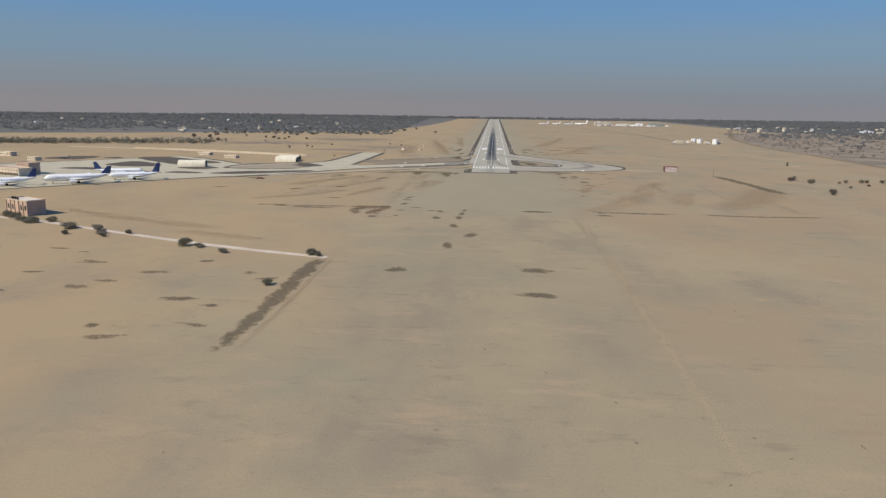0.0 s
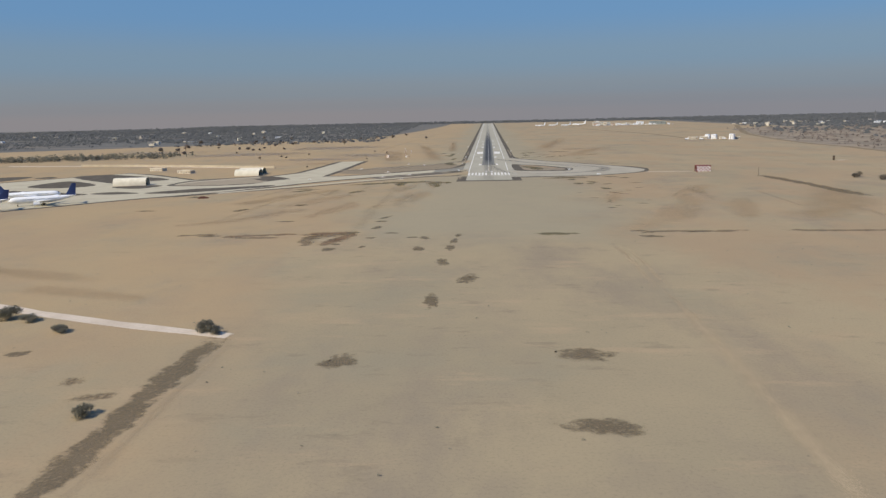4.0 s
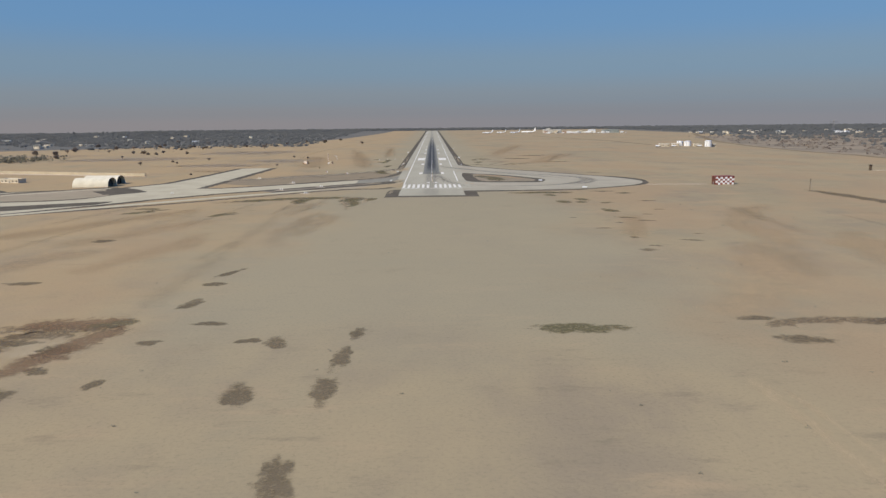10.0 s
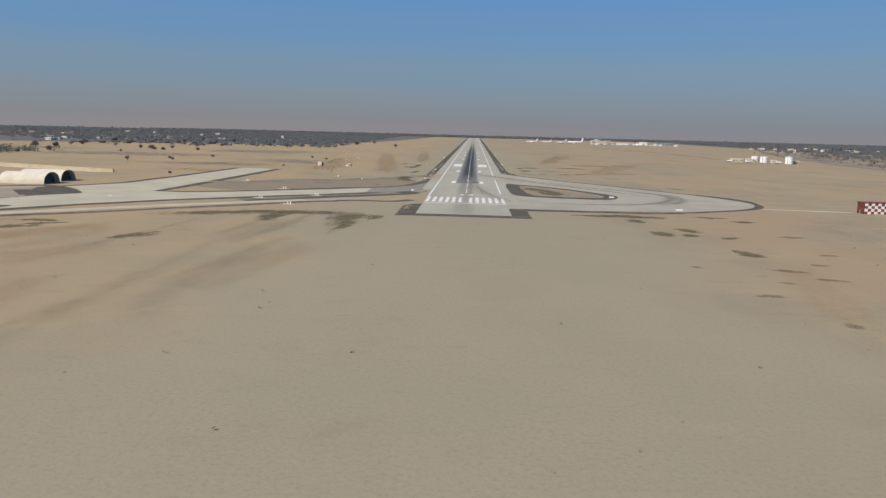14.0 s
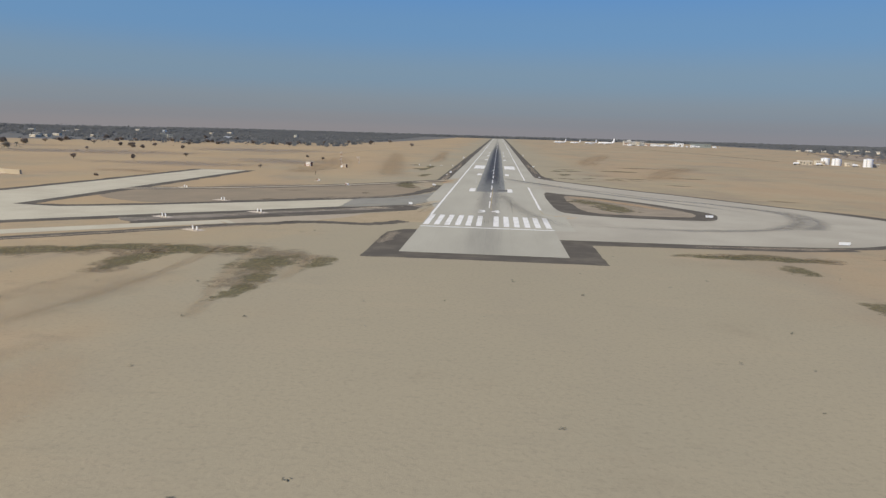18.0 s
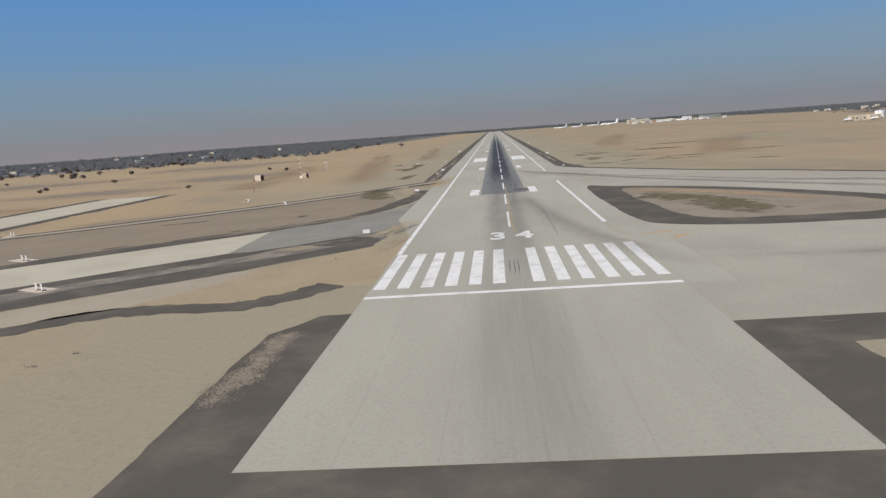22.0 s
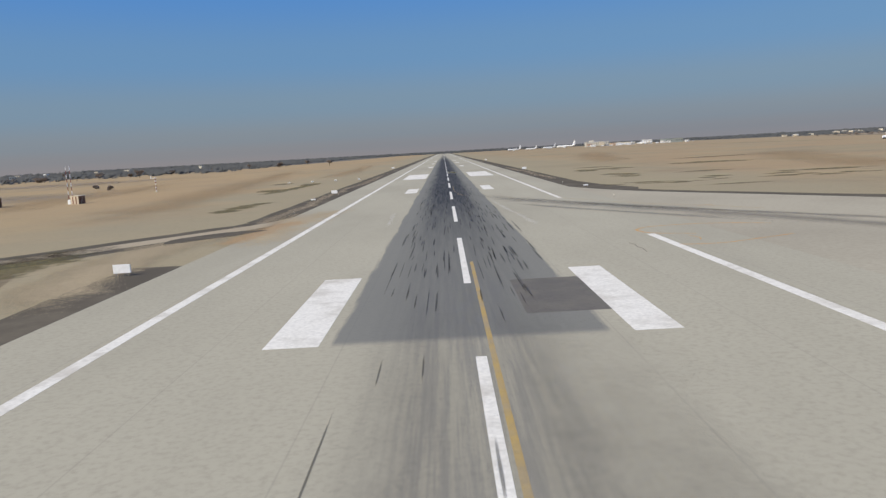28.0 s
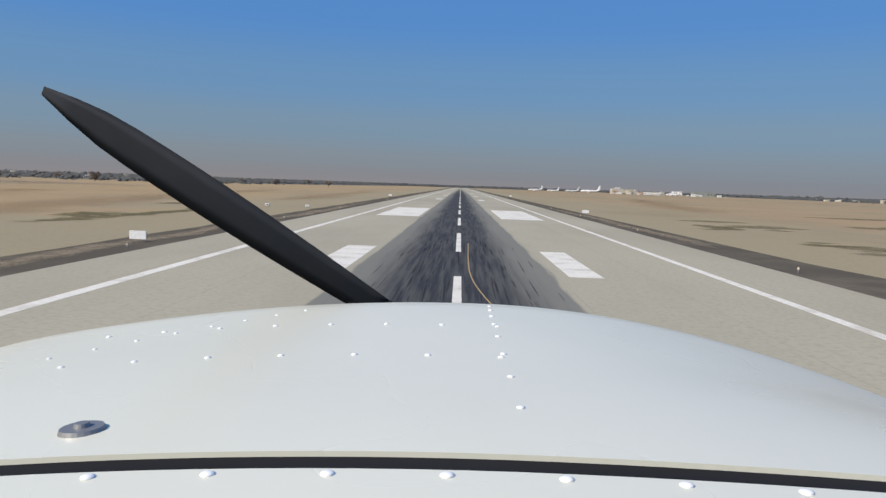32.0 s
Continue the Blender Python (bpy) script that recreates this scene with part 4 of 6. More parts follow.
for k, (x, y, rx, ry, turn) in enumerate(((-92, -372, 6, 3, 0), (-80, -378, 5, 5, -25), (-89, -361, 17, 5, -4), (-77, -391, 2.5, 3, 10), (-124, -369, 16, 4, -3), (-152, -362, 8, 3.5, -8), (-52.5, -358, 5, 2.2, -6), (-78, -405, 4, 5, 0), (-40, -372.5, 3.4, 2, 0), (-34, -374, 5, 3, -60), (-34.5, -405, 3.2, 7, 12), (-16.6, -368, 2, 5, 0), (-19.2, -403, 3, 8, 0), (-62.5, -399, 1.8, 3, 0), (-62, -373, 3, 2.5, 0), (-65, -298, 2, 9, -20),
        (-65, -314, 4, 3, 0), (-64, -338, 3, 6, -15), (-124, -310, 6, 3, 0), (-136, -228, 5, 5, 0), (-172, -253, 4, 9, -20), (-238, -166, 8, 6, 0), (-18.2, -386, 2.2, 9, -4))):
    soft_blotch("bare_patch", x, y, rx, ry, turn, 0.012 + 0.0006 * k, SCRUB_DRIFT if rx > 13 else SOIL_DRIFT, "bare brown soil on the plain", "ground", seed=k + 41)
for k, (x, y, rx, ry, turn) in enumerate(((-160, -130, 9, 6, 40), (-162, -112, 9, 4, 0), (-110, -142, 5, 10, -20), (-108, -71, 14, 7, 25), (-90, -62, 14, 6, 20), (-74, -62, 9, 7, 0), (-63, -60, 5, 6, 0), (-50, -76, 8, 13, -10), (-46, -94, 4, 8, 0), (-38, -74, 4, 9, -10), (-46, -106, 3, 8, -15), (-80, -78, 5, 14, -15), (76, -40, 18, 6, -5), (60, -41, 10, 4, 0), (76, -58, 5, 7, 0), (34, -366, 12, 5, 4), (91, -85, 5, 6, 0), (78, -97, 5, 7, 0), (127, -49, 7, 4, 0), (102, -105, 4, 5, 0), (116, -35, 8, 3, 0), (95, -142, 4, 8, 0), (88, -100, 4, 5, 20))):
    soft_blotch("weed_mat", x, y, rx, ry, turn, 0.023 + 0.0004 * k, GREEN_DRIFT, "low olive weeds on the plain", "weeds", seed=k + 60)
for k, (pts, w) in enumerate((([(-135, -86), (-112, -74), (-88, -64), (-66, -60), (-44, -66), (-36, -72)], 16), ([(-84, -64), (-82, -80), (-78, -96)], 9), ([(-50, -64), (-49, -84), (-47, -106)], 12), ([(56, -42), (72, -38), (84, -42), (96, -38)], 10))):
    soft_ribbon("scrub_band", pts, w, 0.0215 + 0.0004 * k, FAINT_SCRUB, "thin brown scrub between olive weeds", "weeds", seed=k + 660, wander=0.7)
for k, (pts, w) in enumerate((([(-49, 262), (-49, 274), (-48, 288), (-44, 296)], 6), ([(-58, 338), (-57, 352), (-56, 372), (-55, 398), (-54, 425)], 6))):
    soft_ribbon("grass_drift", pts, w, 0.016 + 0.001 * k, GREEN_DRIFT, "thin olive grass beside the runway", "grass", seed=k)
for k, (x, y, rx, ry, turn) in enumerate(((50, 294, 8, 2.5, -10), (62, 271, 9, 2.5, 4), (66, 405, 10, 10, 0), (54, 396, 4, 9, 0), (64, 430, 9, 7, 0), (80, 340, 9, 5, 10), (102, 312, 15, 4, 0), (122, 250, 11, 4, -20), (57, 345, 5, 9, 0),
        (-62, 365, 5, 12, 10), (-57, 410, 4, 14, 0), (-72, 430, 6, 10, 0), (110, 420, 20, 10, 0), (150, 340, 18, 6, 5), (140, 500, 22, 12, 0))):
    soft_blotch("grass_drift", x, y, rx, ry, turn, 0.0165 + 0.0005 * k, STRAW_DRIFT if k % 3 else GREEN_DRIFT, "thin olive grass on the airfield", "grass", seed=k + 300)
rnd = random.Random(71)
for k in range(30):                         # ragged grass clumps in the field beyond the loop
    cx, cy, sx, sy = ((76, 297, 9, 7), (55, 289, 6, 3), (56, 388, 5, 12), (92, 290, 9, 6), (54, 345, 3, 8))[k % 5]
    soft_blotch("grass_drift", rnd.gauss(cx, sx), rnd.gauss(cy, sy), rnd.uniform(2, 6), rnd.uniform(1.5, 4), rnd.uniform(-20, 20), 0.026 + 0.0004 * k, (GREEN_DRIFT, STRAW_DRIFT, STRAW_DRIFT)[k % 3], "ragged olive grass on the airfield", "grass", seed=k + 340)
soft_ribbon("tyre_scuff", [(7.6, 262), (8.7, 240), (9.6, 226), (10.2, 214), (10.6, 206)], 1.1, Z_PAVE + 0.003, SCUFF, "pale scuff on the runway", "stain")
soft_ribbon("tyre_scuff", [(-10.6, 240), (-10.5, 233), (-10.2, 224), (-9.9, 215)], 1.0, Z_PAVE + 0.003, SCUFF, "pale scuff on the runway", "stain", seed=2)

# painted marks, each lying on the runway
def mark(name, outline, material=PAINT, label="white painted runway mark", lift=0.0):
    return slab(name, outline, Z_MARK + lift, material, label, runway, thick=0.004)


mark("threshold_bar", rect(-22, 22, 0, 1.4))
for i in range(6):
    for sgn in (-1, 1):
        x0 = 2.0 + i * 3.55
        mark("threshold_stripe", rect(*sorted((sgn * x0, sgn * (x0 + 1.85))), 5.8, 35.6))
mark("edge_line", rect(-22, -21.1, 36, 245.4))
mark("edge_line", rect(-22, -21.1, 246.6, 3600))
mark("edge_line", rect(20.5, 21.4, 65, 191.3))
mark("edge_line", rect(20.6, 21.4, 254.3, 3600))
for i in range(68):
    mark("centre_dash", rect(-0.4, 0.16, 66 + i * 50.5, 96 + i * 50.5))
for y0, x0, x1, long in ((150, 8.9, 12.0, 22), (300, 8.9, 12.0, 22), (400, 8.8, 18.0, 58), (600, 8.9, 12.0, 22), (750, 8.9, 12.0, 22), (900, 8.9, 12.0, 22)):
    for sgn in (-1, 1):
        if sgn > 0 and y0 < 400:             # the near marks lie slightly nearer the middle on this side
            x0, x1 = 8.5, 11.2
        mark("aiming_mark" if y0 == 400 else "touchdown_mark", rect(*sorted((sgn * x0, sgn * x1)), y0, y0 + long))
for text, x in (("3", -2.9), ("4", 2.6)):
    cu = bpy.data.curves.new("number", "FONT")
    cu.body, cu.align_x, cu.size, cu.extrude, cu.offset = text, "CENTER", 1.0, 0.002, 0.034
    tmp = new("number", cu)
    me = bpy.data.meshes.new_from_object(tmp)
    bpy.data.objects.remove(tmp)
    me.materials.append(PAINT)
    ob = link_mesh("runway_number", me, runway, "white painted runway number " + text)
    ob.matrix_world = Matrix.Translation((x, 48.2, Z_MARK)) @ Matrix.Diagonal((7.0, 13.6, 1, 1))
slab("repair_patch", rect(3.2, 8.7, 155.5, 167.5), Z_MARK - 0.001, REPAIR, "dark asphalt repair patch", runway, thick=0.003)
for pts, w in (([(0.6, 178), (0.5, 120), (0.6, 66), (1.4, 52)], 0.3), ([(1, 330), (0.8, 302), (1.6, 288), (3.2, 276)], 0.1), ([(20.7, 62), (21.4, 49), (24.4, 44.7), (31, 45)], 0.25),
               ([(-22, 118), (-28.6, 110), (-34, 105), (-45, 94)], 0.3), ([(-35.9, 72), (-42.1, 67.7), (-48.9, 62.9), (-54.5, 58.2), (-59.5, 53)], 0.3), ([(20.8, 256), (22.7, 251), (25, 246.5), (27.4, 239.5), (30.2, 234), (33, 228.5), (37, 223.5), (43, 213)], 0.16)):
    ribbon("guide_line", smooth_loop(pts, 5, False), w, Z_MARK + 0.001, YELLOW, "faded yellow taxi line", runway, thick=0.003)
def skid(x, y, long, w, lean):
    """A soft-edged streak of rubber along the runway."""
    vs, fs, depth = [], [], []
    for j in range(5):
        u = j / 4
        for k, deep in ((-1.3, 0.0), (-0.5, 0.8), (0.5, 0.8), (1.3, 0.0)):
            vs.append((x + lean * long * u + k * w / 2 * (0.6 + 0.4 * math.sin(math.pi * u)), y + long * u, 0))
            depth.append(deep * (0.0, 1.0, 1.0, 0.8, 0.0)[j])
        if j:
            q = 4 * j
            fs += [(q - 4 + k, q - 3 + k, q + 1 + k, q + k) for k in range(3)]
    return with_rim(mesh_of("skid_mark", vs, fs, STREAK), depth)


rnd = random.Random(11)
for i in range(300):
    y0 = rnd.uniform(158, 330) if i > 16 else rnd.uniform(98, 170)
    x0, long = rnd.choice((-1, 1)) * abs(rnd.gauss(3.6, 1.8)) - 0.4, rnd.uniform(4, 15)
    x0, w = max(-6.4, min(6.4, x0)), rnd.uniform(0.08, 0.18)
    if i > 250:                             # bolder marks along the worn right side
        x0, y0, long, w = rnd.uniform(2.0, 7.2), rnd.uniform(170, 250), rnd.uniform(4, 11), rnd.uniform(0.13, 0.24)
    ob = link_mesh("skid_mark", skid(x0, y0, long, w, rnd.uniform(-0.012, 0.02)), runway)
    ob.location.z = Z_MARK + 0.004 + 0.0003 * (i % 40)
for x0, y0, long in ((6.85, 200, 17), (7.65, 198, 20), (7.2, 182, 12), (-6.1, 206, 12), (-6.6, 190, 15)):
    ob = link_mesh("skid_mark", skid(x0, y0, long, 0.26, 0.002), runway)
    ob.location.z = Z_MARK + 0.018
for x0 in (-1.15, -0.35, 0.3):
    ob = link_mesh("skid_mark", skid(x0, 11, 15, 0.2, 0.0), runway)
    ob.location.z = Z_MARK + 0.004


for pts, w in (([(25.4, 189.6), (23.4, 190.6), (21.4, 191.8), (20.6, 193.6), (20.6, 195.8), (22.3, 197.8), (25, 198.6), (28.6, 198.6), (32.2, 197.6), (36, 195.4)], 0.34), ([(21.2, 182), (24.7, 181.4), (28.1, 182.6), (34, 185.4)], 0.3), ([(24.2, 188.2), (24.6, 186.4), (24.2, 184.6)], 0.16), ([(36.8, 222.2), (39.2, 222.6)], 0.4)):
    ribbon("orange_line", smooth_loop(pts, 5, False), w, Z_MARK + 0.001, ORANGE, "worn orange guide line at the runway edge", runway, thick=0.003, ragged=0.25)
ribbon("crack", [(17.0, 185), (17.2, 183.6), (17.05, 182), (17.2, 180.4), (16.9, 178)], 0.07, Z_MARK - 0.001, DARK, "thin dark crack in the asphalt", runway, thick=0.002, ragged=0.4)


# ---- weeds and bare patches in the plain ----
def weed_patch(name, label, spots, material, seed, lift=0.012, size=(0.5, 1.6), tufts=0.5):
    """Ragged low growth: small flat mats with tufts standing in them. spots: x, y, half length, half width, turn, count."""
    rnd = random.Random(seed)
    vs, fs = [], []
    for cx, cy, rx, ry, turn, count in spots:
        c, s = math.cos(radians(turn)), math.sin(radians(turn))
        for _ in range(int(count * 1.7)):
            a, q = rnd.uniform(0, 6.283), rnd.random() ** 0.7
            x, y = rx * q * math.cos(a) + rnd.gauss(0, rx * 0.12), ry * q * math.sin(a) + rnd.gauss(0, ry * 0.2)
            px, py = cx + c * x - s * y, cy + s * x + c * y
            r = rnd.uniform(*size) * (1.2 - 0.6 * q)
            k, z = len(vs), lift + rnd.uniform(0, 0.012)
            for i in range(7):
                b, w = 0.9 * i, r * rnd.uniform(0.6, 1.3)
                vs.append((px + 1.5 * w * math.cos(b), py + w * math.sin(b), z))
            fs.append(tuple(range(k, k + 7)))
            if rnd.random() < tufts:
                for _ in range(3):
                    k, b, h = len(vs), rnd.uniform(0, 3.14), rnd.uniform(0.15, 0.45)
                    dx, dy = 0.35 * math.cos(b), 0.35 * math.sin(b)
                    vs.extend([(px - dx, py - dy, z), (px + dx, py + dy, z), (px + dx * 1.4, py + dy * 1.2, h), (px - dx * 1.2, py - dy * 1.4, h * 0.8)])
                    fs.append((k, k + 1, k + 2, k + 3))
    return tagged(link_mesh(name, mesh_of(name, vs, fs, material)), label, "weeds", kind="stuff")


bare = ((-21, -438, 3, 8, 5), (-20.5, -503, 3, 10, 0), (-40, -565, 5, 6, 0), (22, -605, 9, 4, 0), (24, -560, 9, 5, 0), (78, -359, 5, 2.5, 0), (81, -377, 8, 3, -10), (108, -363, 6, 3, 0),
        (-155, -120, 9, 2.5, 30), (-9, -470, 4, 9, -8), (-240, -250, 8, 3, 0))
for k, (x, y, rx, ry, turn) in enumerate(bare):
    soft_blotch("bare_patch", x, y, rx, ry * 1.1, turn, 0.014 + 0.0007 * k, SOIL_DRIFT, "bare brown soil on the plain", "ground", seed=k + 80)
for k, (x, y, rx, ry, turn) in enumerate(((95, -146, 5, 1.6, -30), (96, -172, 6, 1.8, -25), (102, -184, 5, 1.4, -10), (77, -207, 4, 1.5, 0), (80, -264, 3.5, 2.4, -30), (104, -243, 5, 1.6, -25), (128, -97, 7, 2, 0), (93, -89, 5, 2.4, 0), (79, -102, 4, 3, 0), (83, -234, 2.4, 1.6, 0), (150, 150, 9, 3, -20), (115, -38, 3, 1.6, 0),
        (110, -160, 3, 1.2, -20), (88, -190, 2.6, 1, -30), (86, -255, 3, 1.4, -30), (112, -226, 2.4, 1, -20), (122, -140, 4, 1.4, -10), (70, -170, 2.2, 1, 0))):
    soft_blotch("scrub_fleck", x, y, rx, ry * 1.6, turn, 0.0145 + 0.0004 * k, FAINT_SCRUB, "faint broken scrub on the sandy plain", "weeds", seed=k + 600)
for k, (pts, w) in enumerate((([(70, -360), (91, -334), (105, -309), (122, -270), (138, -225)], 26), ([(128, -262), (138, -240), (142, -198), (160, -160), (190, -120)], 20), ([(150, -320), (160, -270), (176, -220)], 22), ([(84, -240), (92, -200), (104, -160)], 12), ([(-150, -250), (-128, -200), (-112, -160)], 20), ([(-118, -300), (-104, -250), (-98, -210)], 16), ([(-190, -330), (-150, -290), (-130, -250)], 20))):
    soft_ribbon("warm_sand", pts, w, 0.0083 + 0.0004 * k, BRIGHT_SAND, "bright warm sand blown across the plain", "ground", seed=k + 630, wander=0.8)
soft_ribbon("thin_scrub", [(76, -366), (92, -362), (112, -364), (136, -361)], 7, 0.026, SCRUB_DRIFT, "thin reddish scrub across the plain", "weeds", seed=14)
soft_ribbon("thin_scrub", [(150, -362), (190, -366), (240, -362)], 6, 0.026, SCRUB_DRIFT, "thin reddish scrub across the plain", "weeds", seed=15)
weed_patch("dry_weeds", "ragged brown weeds on the sandy plain", [(x, y, rx, ry, turn, 3 * rx) for x, y, rx, ry, turn in bare], DIRT, 21, lift=0.04, size=(0.08, 0.22), tufts=0.04)
rnd = random.Random(31)
dots = []
while len(dots) < 900:
    x, y = rnd.uniform(-420, 420), rnd.uniform(-860, 60)
    if not (-32 < x < 32 and y > -62) and not (x < -60 and y > x * 0.9 + 40) and not (x > 20 and y > -24):
        dots.append((x, y, rnd.uniform(0.15, 0.5), rnd.uniform(0.2, 0.6)))
far_woods("thorn_scrub", "scattered low thorn scrub on dry ground", dots, LEAF, 32, 5)

# ---- trees ----
rnd = random.Random(41)
for i, (x, y, h) in enumerate(((-289, -459, 5), (-278, -466, 6), (-268, -460, 5), (-297, -452, 6), (-244, -482, 6), (-226, -484, 5), (-217, -496, 4), (-202, -494, 3), (-157, -524, 6), (-148, -527, 4), (-131, -539, 4), (-86, -538, 4.5), (-82, -541, 3), (-89, -601, 4), (-212, -504, 3), (-306, -446, 6), (-236, -500, 3), (-320, -440, 5))):
    tree(x, y, h * 0.85, h * 0.75, i, "dusty green thorn bush beside the dirt road", "roadside bushes", True)
for i, (x, y, h) in enumerate(((320, -82, 5), (326, -76, 6), (331, -106, 5), (336, -101, 5), (308, -212, 7), (352, -150, 3), (362, -104, 3), (371, -98, 4), (388, -96, 5), (396, -90, 4), (411, -92, 5), (424, -86, 6), (438, -88, 5), (380, -128, 3), (405, -122, 3))):
    tree(x, y, h, h * 0.62, i + 3, "sparse half-dry bush standing in the open plain", "plain bushes", True, True)
for i, (x, y, h) in enumerate(((-318, 875, 9), (-616, 686, 8), (-262, 1282, 9), (-155, 1102, 8), (-647, 1363, 9), (-733, 1101, 9), (-237, 1388, 9), (-170, 480, 3), (-196, 520, 3), (-174, 299, 3),
        (-660, 706, 9), (-545, 548, 7), (-625, 744, 6), (-650, 820, 8), (-680, 885, 8), (-342, 338, 5), (-624, 937, 6), (-500, 712, 6), (-577, 907, 7), (-455, 658, 5), (-440, 653, 5), (-442, 690, 6), (-597, 1010, 5), (-568, 1020, 7),
        (-580, 1030, 6), (-596, 1127, 7), (-521, 984, 7), (-528, 990, 6), (-505, 1020, 7), (-498, 1024, 6), (-438, 912, 6), (-446, 916, 6), (-545, 1277, 8), (-292, 440, 4), (-314, 381, 3), (-229, 171, 2), (-554, 743, 6), (-645, 990, 7),
        (-478, 699, 7), (-446, 538, 4), (-331, 415, 3), (-400, 679, 5), (-410, 980, 7), (-360, 1080, 7), (-330, 1160, 7), (-300, 1240, 7), (-470, 860, 5), (-385, 1010, 6))):
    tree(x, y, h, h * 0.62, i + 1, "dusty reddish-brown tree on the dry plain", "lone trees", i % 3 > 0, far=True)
spots = []
grove = []
for _ in range(520):                        # a grove behind the long wall, thinning towards the field
    q = rnd.random() ** 1.5
    grove.append((-900 + 370 * q + rnd.gauss(0, 14), 345 + 130 * q + rnd.uniform(-45, 70), rnd.uniform(3, 9), rnd.uniform(3, 6)))
far_woods("grove", "dull green grove behind the long wall", grove, GROVE_LEAF, 45, 26, 0.4, (0.16, 0.32))
for _ in range(90):                         # low scrub thinning out towards the runway
    y = 620 + 1200 * rnd.random() ** 0.5
    spots.append((-170 - (120 + y * 0.62) * rnd.random() ** 0.6, y, rnd.uniform(1, 3), rnd.uniform(1, 2.5)))
far_woods("scattered_trees", "scattered dusty trees on the dry plain", spots, MID_LEAF, 42, 34, 0.42, (0.14, 0.3))
spots = []
for _ in range(15000):
    d = 1300 + 3500 * rnd.random() ** 0.75
    a = radians(rnd.uniform(-58, -2.5))
    x, y = d * math.sin(a), d * math.cos(a) - 300
    open_field = noise.noise(Vector((x * 0.0016, y * 0.0055, 3.0))) > 0.28 and y < 1900
    if y > 900 and (x < -260 - (y - 900) * 0.05 or y > 3750) and not (open_field and rnd.random() < 0.92):
        spots.append((x, y, rnd.uniform(2, 5.5), rnd.uniform(4, 8)))
for _ in range(11000):
    d = 1200 + 3500 * rnd.random() ** 0.8
    a = radians(rnd.uniform(-2.5, 58))
    x, y = d * math.sin(a), d * math.cos(a) - 300
    open_field = noise.noise(Vector((x * 0.002, y * 0.006, 8.0))) > 0.22 and y < 1700
    if ((x > 1050 and y > 250) or y > 3750 or (x > 700 + max(0, y - 1000) * 0.2 and y > 400 and rnd.random() < 0.3)) and not (open_field and rnd.random() < 0.9):
        spots.append((x, y, rnd.uniform(2, 6), rnd.uniform(4, 8)))
for _ in range(4200):
    spots.append((rnd.uniform(-1900, 3000), rnd.uniform(3770, 4650), rnd.uniform(6, 12), rnd.uniform(6, 12)))
for _ in range(3600):
    d, a = rnd.uniform(2900, 4700), radians(rnd.uniform(-62, 62))
    x, y = d * math.sin(a), d * math.cos(a) - 300
    if abs(x) > 1000:
        spots.append((x, y, rnd.uniform(6, 12), rnd.uniform(6, 12)))
# haze lies in the leaf colour; near-uniform leaf facing softens contrast
far_woods("distant_woods", "distant tree belt along the horizon, haze in its colour", spots, FAR_LEAF, 43, 7, 0.14, (0.35, 0.6))
spots = []
for row in range(26):                       # hedges and tree rows in the rough land
    y0, slope = 80 + 58 * row + rnd.uniform(-20, 20), rnd.uniform(-0.12, 0.12)
    x0 = 556 + max(0, (y0 - 560) * 0.16)
    for _ in range(34):
        x = x0 + rnd.uniform(0, 160) + rnd.choice((0, 180, 360, 560)) * rnd.uniform(0.7, 1.1)
        spots.append((x, y0 + (x - x0) * slope + rnd.gauss(0, 4), rnd.uniform(1.5, 4) if rnd.random() < 0.75 else rnd.uniform(4, 7), rnd.uniform(1.5, 4.5)))
far_woods("perimeter_scrub", "dusty scrub and trees beyond the perimeter track", spots, MID_LEAF, 44, 24, 0.35, (0.16, 0.34))


# ---- airliners ----
def fuselage(length, radius, n=22, sides=18):
    vs, fs = [], []
    for i in range(n + 1):
        u = i / n
        nose, tail = min(1, (u / 0.13)), min(1, (1 - u) / 0.34)
        r = radius * math.sqrt(max(0.0, 1 - (1 - nose) ** 2)) * (0.06 + 0.94 * tail ** 0.75)
        lift = radius * (0.75 * (1 - tail) ** 1.4 - 0.22 * (1 - nose) ** 2)
        for k in range(sides):
            a = 2 * math.pi * k / sides
            vs.append((length * (0.5 - u), r * math.cos(a), lift + r * math.sin(a)))
    for i in range(n):
        for k in range(sides):
            fs.append((i * sides + k, i * sides + (k + 1) % sides, (i + 1) * sides + (k + 1) % sides, (i + 1) * sides + k))
    fs += [tuple(range(sides - 1, -1, -1)), tuple(n * sides + k for k in range(sides))]
    return vs, fs


def blade(root, tip, chord0, chord1, thick0, thick1, up=False):
    """A tapered wing or fin from root to tip, its chord along x."""
    ring = ((0.5, 0), (0.3, 0.5), (-0.1, 0.42), (-0.5, 0), (-0.1, -0.42), (0.3, -0.5))
    vs = [(p[0] + a * c, p[1] + (b * t if up else 0), p[2] + (0 if up else b * t)) for p, c, t in ((root, chord0, thick0), (tip, chord1, thick1)) for a, b in ring]
    fs = [(k, (k + 1) % 6, 6 + (k + 1) % 6, 6 + k) for k in range(6)] + [tuple(range(5, -1, -1)), tuple(range(6, 12))]
    bm = bmesh.new()
    me = bpy.data.meshes.new("tmp")
    me.from_pydata(vs, [], fs)
    bm.from_mesh(me)
    bpy.data.meshes.remove(me)
    bmesh.ops.recalc_face_normals(bm, faces=bm.faces)
    return bm


